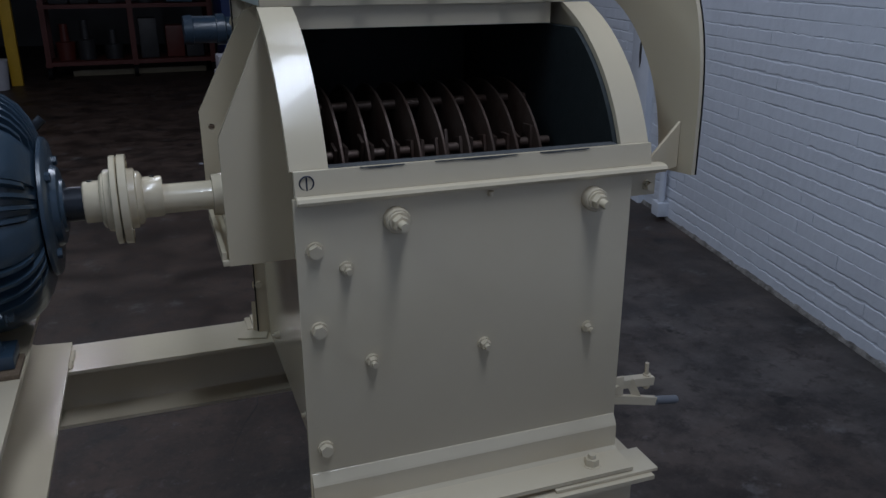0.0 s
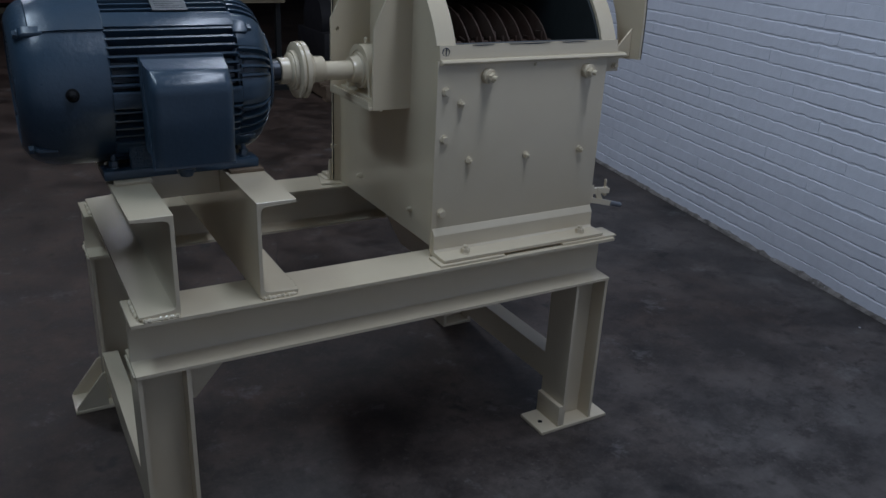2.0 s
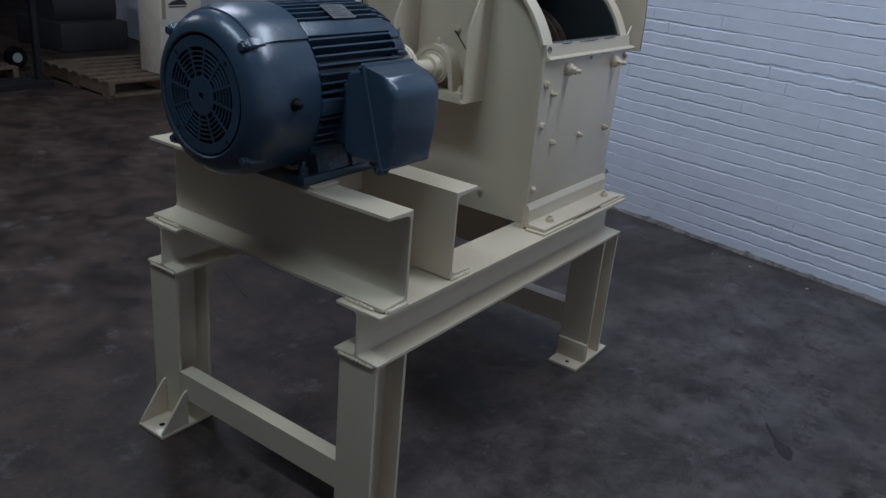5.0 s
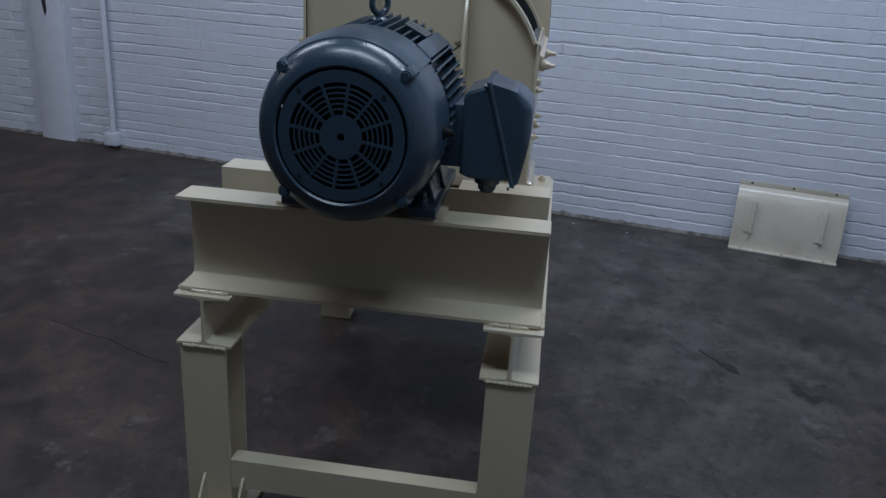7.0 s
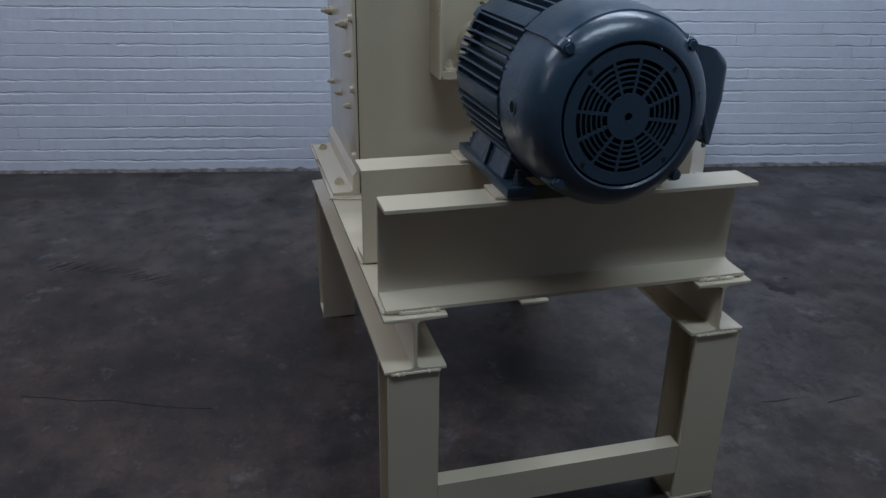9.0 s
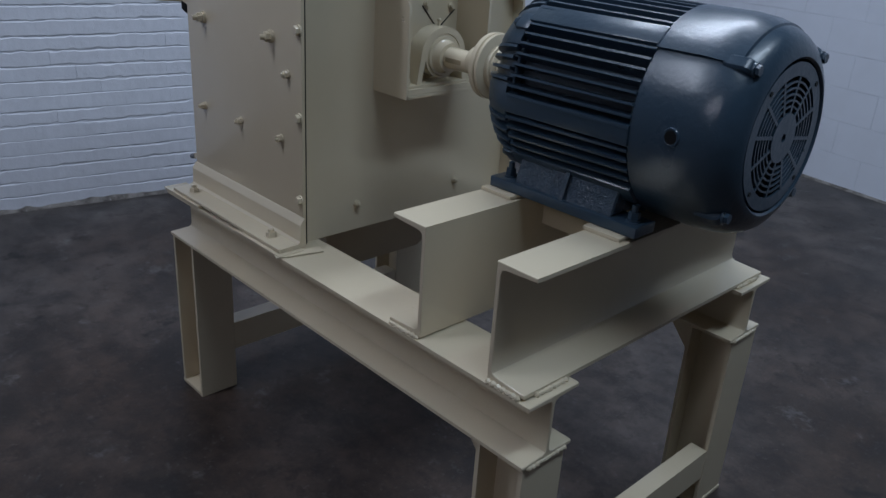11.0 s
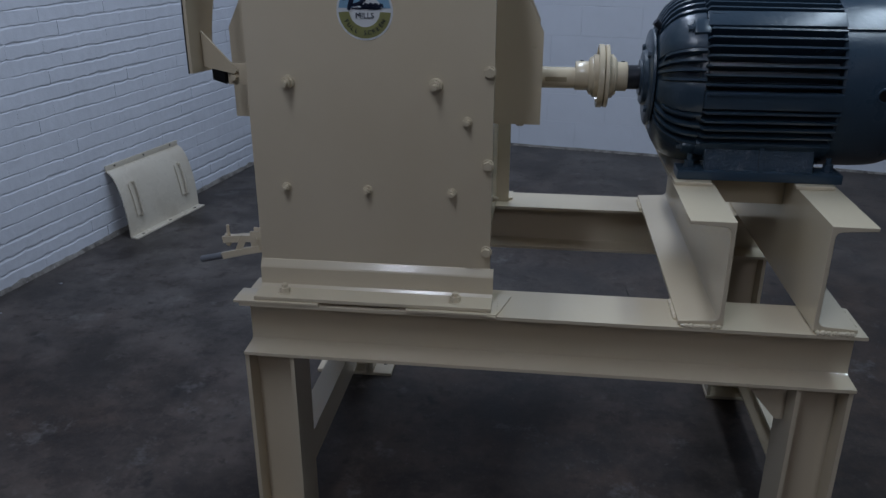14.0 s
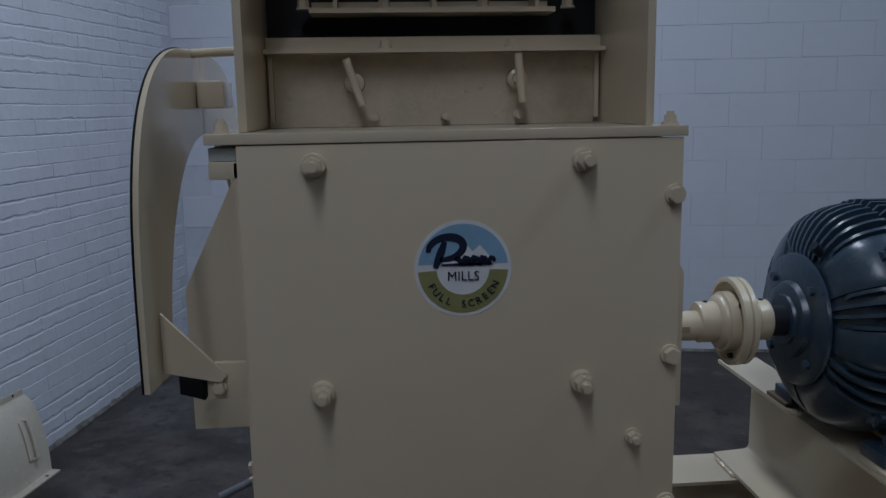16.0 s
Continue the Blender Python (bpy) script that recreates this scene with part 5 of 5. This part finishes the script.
            if (int(x * 100) + int(z * 10)) % 2:
                lathe(b, [(z + 0.001, 0.13), (z + h * 0.5, 0.15), (z + h * 0.52, 0.07), (z + h, 0.06)], (x, 14.2, 0), "z", 20)
            else:
                box(b, x - 0.15, x + 0.13, 14.0, 14.4, z + 0.001, z + h, 0.03)
            part("casting", b, m if z < 1 else DARKBOX, o)
    sd = thing("timber_skid", (0.5, 14.25, 0), "long pale bar on the floor under storage rack", "timber")
    part("skid_beam", box(BM(), -0.70, 1.35, 14.2, 14.3, 0.0, 0.09, 0.006), BEIGE, sd)
    o = thing("pale_drum", (1.05, 14.05, 1.112), "pale blue cylinder lying on rack shelf", "cylinder")
    part("shell", lathe(BM(), [(0.80, 0.02), (0.82, 0.13), (1.2, 0.14), (1.22, 0.02)], (0, 13.95, 1.253), "x", 24), SKY, o)


before = set(scene.collection.all_objects)
build_back()
for ob in set(scene.collection.all_objects) - before:
    if ob.name.startswith("machine_column"):
        ob.location += Vector((0.15, 1.06, 0))
        ob.scale = (1, 1, 0.98)
    elif ob.name.startswith("control_cabinet"):
        ob.location += Vector((-0.14, 0, 0))
    elif ob.name.startswith("crate"):
        ob.location += Vector((-0.2, 0, 0))
    elif ob.name.startswith("dark_drum"):
        ob.location += Vector((0.176, 1.16, 0))
    elif ob.name.startswith("carton") and ob.parent is None:
        ob.location += Vector((-0.02, 0.20, 0))
for ob in set(scene.collection.all_objects) - before:
    if ob.parent is None:
        ob.matrix_basis = Matrix.Rotation(radians(1.2), 4, "Z") @ Matrix.Scale(0.92, 4) @ ob.matrix_basis


def build_mid():
    """The pallet by the brick wall, its load, and the dark machine behind it."""
    pallet(2.48, 6.47, -3, 1.1, 1.1)
    mc = thing("cream_cabinet", (2.61, 6.25, 0.139), "cream machine cabinet with dark printed emblem standing on wooden pallet", "cabinet")
    bd = part("cabinet_body", box(BM(), 2.45, 2.885, 5.985, 6.30, 0.139, 1.03, 0.012), WORN, mc)
    part("top_lid", box(BM(), 2.435, 2.90, 5.97, 6.315, 1.031, 1.055, 0.006), WORN, mc)
    part("side_recess", box(BM(), 2.47, 2.505, 5.980, 5.9845, 0.62, 0.98), BEIGE, bd)
    b = BM()
    for k in range(4):
        box(b, 2.52 + k * 0.055, 2.565 + k * 0.055, 5.981, 5.9845, 0.815, 0.84)
    part("print_bars", b, INK, bd)
    part("print_emblem", prism(BM(), [(2.53, 0.735), (2.73, 0.735), (2.71, 0.765), (2.67, 0.795), (2.62, 0.775), (2.57, 0.765)], "y", 5.981, 5.9845), DARKBOX, bd)
    part("print_line", box(BM(), 2.54, 2.72, 5.981, 5.9845, 0.715, 0.724), INK, bd)
    dm = thing("dark_machine", (3.1, 8.5, 0), "dark round-topped machine block on floor", "machine")
    part("machine_base", box(BM(), 2.72, 3.5, 8.05, 8.95, 0.0, 0.30, 0.02), DARKBOX, dm)
    part("machine_drum", lathe(BM(), [(2.74, 0.05), (2.75, 0.30), (3.47, 0.30), (3.48, 0.05)], (0, 8.5, 0.42), "x", 28), DARKBOX, dm)
    for x in (3.04, 3.32):
        part("riser_tube", lathe(BM(), [(0.60, 0.03), (1.7, 0.03)], (x, 8.6, 0), "z", 16), FLANGE, dm)
    wh = thing("caster_wheel", (1.944, 7.5, 0), "small dark rubber wheel with grey hub on floor", "wheel")
    part("tyre", lathe(BM(), [(7.47, 0.05), (7.465, 0.085), (7.475, 0.098), (7.525, 0.098), (7.535, 0.085), (7.53, 0.05)], (1.944, 0, 0.099), "y", 28), BLACK, wh)
    part("hub", lathe(BM(), [(7.46, 0.02), (7.462, 0.045), (7.538, 0.045), (7.54, 0.02)], (1.944, 0, 0.099), "y", 20), FLANGE, wh)


build_mid()


# ---- wall fittings on the brick wall ----
def wall_put(name, b, mat, label, cat, kind=""):
    ob = solid(name, b, mat, label, cat, kind)
    ob.matrix_world = CORNER
    return ob


b = BM()
prism(b, [(0.0, 7.11), (-0.040, 7.11), (-0.046, 7.12), (-0.046, 7.39), (-0.040, 7.40), (0.0, 7.40)], "z", 0, CEIL - 0.001)
wall_put("pilaster", b, WALL, "white-painted wall pilaster with chipped paint", "pilaster", "structure")
b = BM()
lathe(b, [(0.111, 0.022), (3.6, 0.022)], (-0.04, 6.755, 0), "z", 20)
wall_put("wall_pipe", b, WALL, "white-painted vertical pipe fixed to brick wall", "pipe")
wall_put("pipe_box", box(BM(), -0.075, -0.001, 6.715, 6.815, 0.02, 0.11, 0.004), WALL, "small white-painted box at foot of wall pipe", "pipe box")
wall_put("paint_chip", prism(BM(), [(7.234, 1.055), (7.248, 1.070), (7.264, 1.045), (7.268, 0.975), (7.252, 0.890), (7.232, 0.93)], "x", -0.048, -0.0462), DARKBOX, "dark chip in pilaster paint", "paint chip", "structure")


# ---- crumbling foot of the brick wall ----
def toe(name, length, along, label):
    b = BM()
    n = int(length / 0.012)
    rows = []
    for i in range(n + 1):
        t = i * 0.012
        k = noise.noise(Vector((t * 3.1, 2.0, along))) * 0.5 + 0.5
        j = noise.noise(Vector((t * 17.0, 5.0, along))) * 0.5 + 0.5
        h = 0.008 + 0.018 * k * k + 0.020 * j * j if along == 0 else 0.010 + 0.006 * k
        w = 0.010 + 0.007 * k + 0.006 * j
        q = [(0.0, h + 0.006), (w * 0.35, h), (w * 0.8, h * 0.55), (w, 0.0)]
        rows.append([b.verts.new((-u, t, v) if along == 0 else (-t, u, v)) for u, v in q])
    fs = [b.faces.new((p[i], p[i + 1], q[i + 1], q[i])) for p, q in zip(rows, rows[1:]) for i in range(3)]
    bmesh.ops.recalc_face_normals(b, faces=fs)
    wall_put(name, b, TOE, label, "wall base", "structure")


toe("trim_mortar_east", 9.5, 0, "crumbling dirty mortar along the foot of the brick wall")
toe("trim_mortar_south", 7.5, 1, "dirty mortar along the foot of the block wall")


# ---- marks and scraps on the floor ----
def smear(name, pts, w, label, mat=None, top=0.0012):
    """A thin stain along points on the floor, wide in its middle, with a ragged edge."""
    b = BM()
    n = 5 * (len(pts) - 1)
    line = []
    for k in range(n + 1):
        f = k / 5
        q = min(int(f), len(pts) - 2)
        line.append(Vector(pts[q]).lerp(Vector(pts[q + 1]), f - q))
    rows = []
    for k, p in enumerate(line):
        d = (line[min(k + 1, n)] - line[max(k - 1, 0)]).normalized()
        h = w * (0.15 + 0.85 * math.sin(math.pi * (k + 0.3) / (n + 0.6))) 
        a, c = h * random.uniform(0.6, 1.2), h * random.uniform(0.6, 1.2)
        o = Vector((-d.y, d.x))
        rows.append([b.verts.new((*(p + o * a), 0.0002)), b.verts.new((*(p + o * a * 0.8), top)), b.verts.new((*(p - o * c * 0.8), top)), b.verts.new((*(p - o * c), 0.0002))])
    for p, q in zip(rows, rows[1:]):
        for k in range(3):
            b.faces.new((p[k], p[k + 1], q[k + 1], q[k]))
    bmesh.ops.recalc_face_normals(b, faces=b.faces)
    solid(name, b, mat or STAIN, label, "floor mark", "structure")


smear("floor_stain", [(0.762, 0.206), (0.715, 0.168), (0.662, 0.130)], 0.030, "dark oil smear on concrete floor")
smear("floor_stain", [(0.848, 0.263), (0.80, 0.235), (0.762, 0.206)], 0.008, "thin dark trail on concrete floor")
smear("floor_stain", [(0.658, -0.182), (0.638, -0.192)], 0.010, "small dark spot on concrete floor")
smear("floor_scratch", [(-0.187, 0.522), (-0.193, 0.471), (-0.192, 0.414)], 0.005, "short dark scratch in concrete floor")
smear("floor_scratch", [(-0.243, 0.307), (-0.236, 0.237), (-0.233, 0.175)], 0.004, "short dark scratch in concrete floor")
smear("floor_crack", [(0.430, 2.912), (0.396, 2.812), (0.356, 2.72), (0.337, 2.617), (0.278, 2.50), (0.237, 2.40), (0.209, 2.300)], 0.0028, "hairline crack in concrete floor")
b = BM()
arc = [(1.533, 2.981), (1.506, 2.884), (1.462, 2.765), (1.386, 2.645), (1.316, 2.554), (1.242, 2.452)]
for k in range(26):
    f = k / 25 * 4.999
    q = int(f)
    p = Vector(arc[q]).lerp(Vector(arc[q + 1]), f - q)
    d = (Vector(arc[q + 1]) - Vector(arc[q])).normalized()
    o = Vector((-d.y, d.x))
    w, h = random.uniform(0.028, 0.05), random.uniform(0.004, 0.007)
    e = (o + d * 0.6).normalized()
    c = p - o * 0.05 * random.uniform(-0.2, 1.0) if d.x * o.y > 0 else p
    vs = [b.verts.new((*(c + e * u * w + d * v * h), 0.0008)) for u, v in ((-1, -1), (1, -1), (1, 1), (-1, 1))]
    b.faces.new(vs)
bmesh.ops.recalc_face_normals(b, faces=b.faces)
solid("tyre_mark", b, STAIN, "faint curved tyre tread mark on concrete floor", "floor mark", "structure", smooth=False)


def scrap(x, y, r, label):
    b = BM()
    pts = [b.verts.new((x + r * random.uniform(0.6, 1.1) * math.cos(a), y + r * random.uniform(0.6, 1.1) * math.sin(a), random.uniform(0.001, r * 0.35))) for a in (2 * math.pi * k / 9 for k in range(9))]
    c = b.verts.new((x, y, 0.002))
    for k in range(9):
        b.faces.new((pts[k], pts[(k + 1) % 9], c))
    bmesh.ops.solidify(b, geom=list(b.faces), thickness=0.0012)
    solid("paper_scrap", b, CARTON, label, "paper scrap", smooth=False)


scrap(0.444, 6.647, 0.045, "crumpled white paper scrap on concrete floor")
for x, y, r in ((2.288, 0.461, 0.009), (2.372, 0.775, 0.008), (2.403, 0.993, 0.006)):
    scrap(x, y, r, "white paint flake on floor beside brick wall")


# ---- bricks and blocks ----
def slab_mesh(name, mat, l, h, d, c, seed, wob=0.002, side=0.3, cols=7, rough=0.0002):
    """A rough-edged brick under thick paint: front at d, wavy chamfers of about c, back open."""
    r = random.Random(seed)
    me = bpy.data.meshes.new(name)
    vs, fs = [], []
    for k in range(cols):
        y = -l / 2 + l * k / (cols - 1)
        end = k in (0, cols - 1)
        yi = y - (math.copysign(c * side, y) if end else 0) + (0 if end else r.uniform(-0.2, 0.2) * l / cols)
        lo, hi = r.uniform(-wob, wob), r.uniform(-wob, wob)
        cl, ch = c * r.uniform(0.4, 1.7), c * r.uniform(0.4, 1.7)
        dd = d + r.uniform(-rough, rough)
        vs += [(0.0, y, -h / 2 + lo), (-max(0.0004, dd - cl * 0.6), y, -h / 2 + lo), (-dd, yi, -h / 2 + lo + cl), (-dd, yi, h / 2 + hi - ch), (-max(0.0004, dd - ch * 0.6), y, h / 2 + hi), (0.0, y, h / 2 + hi)]
    for k in range(cols - 1):
        fs += [(6 * k + q, 6 * k + 6 + q, 6 * k + 7 + q, 6 * k + 1 + q) for q in range(5)]
    m = 6 * (cols - 1)
    fs += [(0, 1, 2, 3, 4, 5), (m + 5, m + 4, m + 3, m + 2, m + 1, m)]
    me.from_pydata(vs, [], [f[::-1] for f in fs])
    me.materials.append(mat)
    me.validate()
    return me


COURSE, LENGTH = 0.0685, 0.213
# from bricks whose joints the paint has filled to bricks with open, ragged joints
brick_meshes = [slab_mesh("brick", WALL, LENGTH + 0.004, COURSE + 0.0010 - 0.0055 * i / 23, 0.0037, 0.0022 + 0.0038 * i / 23, i, 0.0006 + 0.0036 * i / 23, 0.02, 9, 0.0005) for i in range(24)]
rng = random.Random(7)
verts, faces = [], []
for row in range(40):
    z = 0.004 + COURSE * (row + 0.5)
    bulge = rng.uniform(-0.002, 0.002)
    course_wear = rng.uniform(-0.3, 0.3)
    for col in range(52):
        y = (col + 0.5 * (row % 2) + 0.2) * LENGTH + rng.uniform(-0.006, 0.006)
        if y < LENGTH / 2 + 0.01 or 7.0 < y < 7.51:
            continue
        wear = 0.5 + 0.9 * noise.noise(Vector((y * 1.1, row * 0.55, 9))) + course_wear + rng.uniform(-0.22, 0.22) + (0.3 if row < 3 else 0)
        me = brick_meshes[max(0, min(23, int(wear * 24)))]
        dx = bulge * 0.4 + rng.uniform(-0.00015, 0.00015) + (rng.uniform(-0.0012, 0.0010) if rng.random() < 0.10 else 0)
        wave = lambda q: 0.006 * noise.noise(Vector((q * 0.9, row * 0.35, 3)))
        dz = wave(y)
        tilt = (wave(y + 0.1) - wave(y - 0.1)) / 0.2 + rng.uniform(-0.004, 0.004)
        if 2.3 < y < 4.4 and row < 29:
            ob = new("brick", me)
            ob.parent = wall_east
            ob.location = (dx, y, z + dz)
            ob.rotation_euler = (tilt, 0, rng.uniform(-0.002, 0.002))
        else:
            n0 = len(verts)
            ca, sa = math.cos(tilt), math.sin(tilt)
            for v in me.vertices:
                verts.append((v.co.x + dx, y + v.co.y * ca - v.co.z * sa, z + dz + v.co.y * sa + v.co.z * ca))
            faces += [tuple(n0 + i for i in p.vertices) for p in me.polygons]
me = bpy.data.meshes.new("brickwork")
me.from_pydata(verts, [], faces)
me.materials.append(WALL)
ob = new("brickwork", me)
ob.parent = wall_east
ob["kind"] = "stuff"

block_meshes = [slab_mesh("block", BLOCK, 0.4009, 0.1975, 0.0036, 0.0016, 50 + i, 0.0008, 0.5) for i in range(6)]
for row in range(14):
    for col in range(17):
        x = -(col + 0.5 + 0.5 * (row % 2)) * 0.4015
        ob = new("block", block_meshes[rng.randrange(6)])
        ob.parent = wall_south
        ob.location = (x, rng.uniform(-0.0004, 0.0004), 0.1 + row * 0.1985)
        ob.rotation_euler = (0, 0, radians(-90))
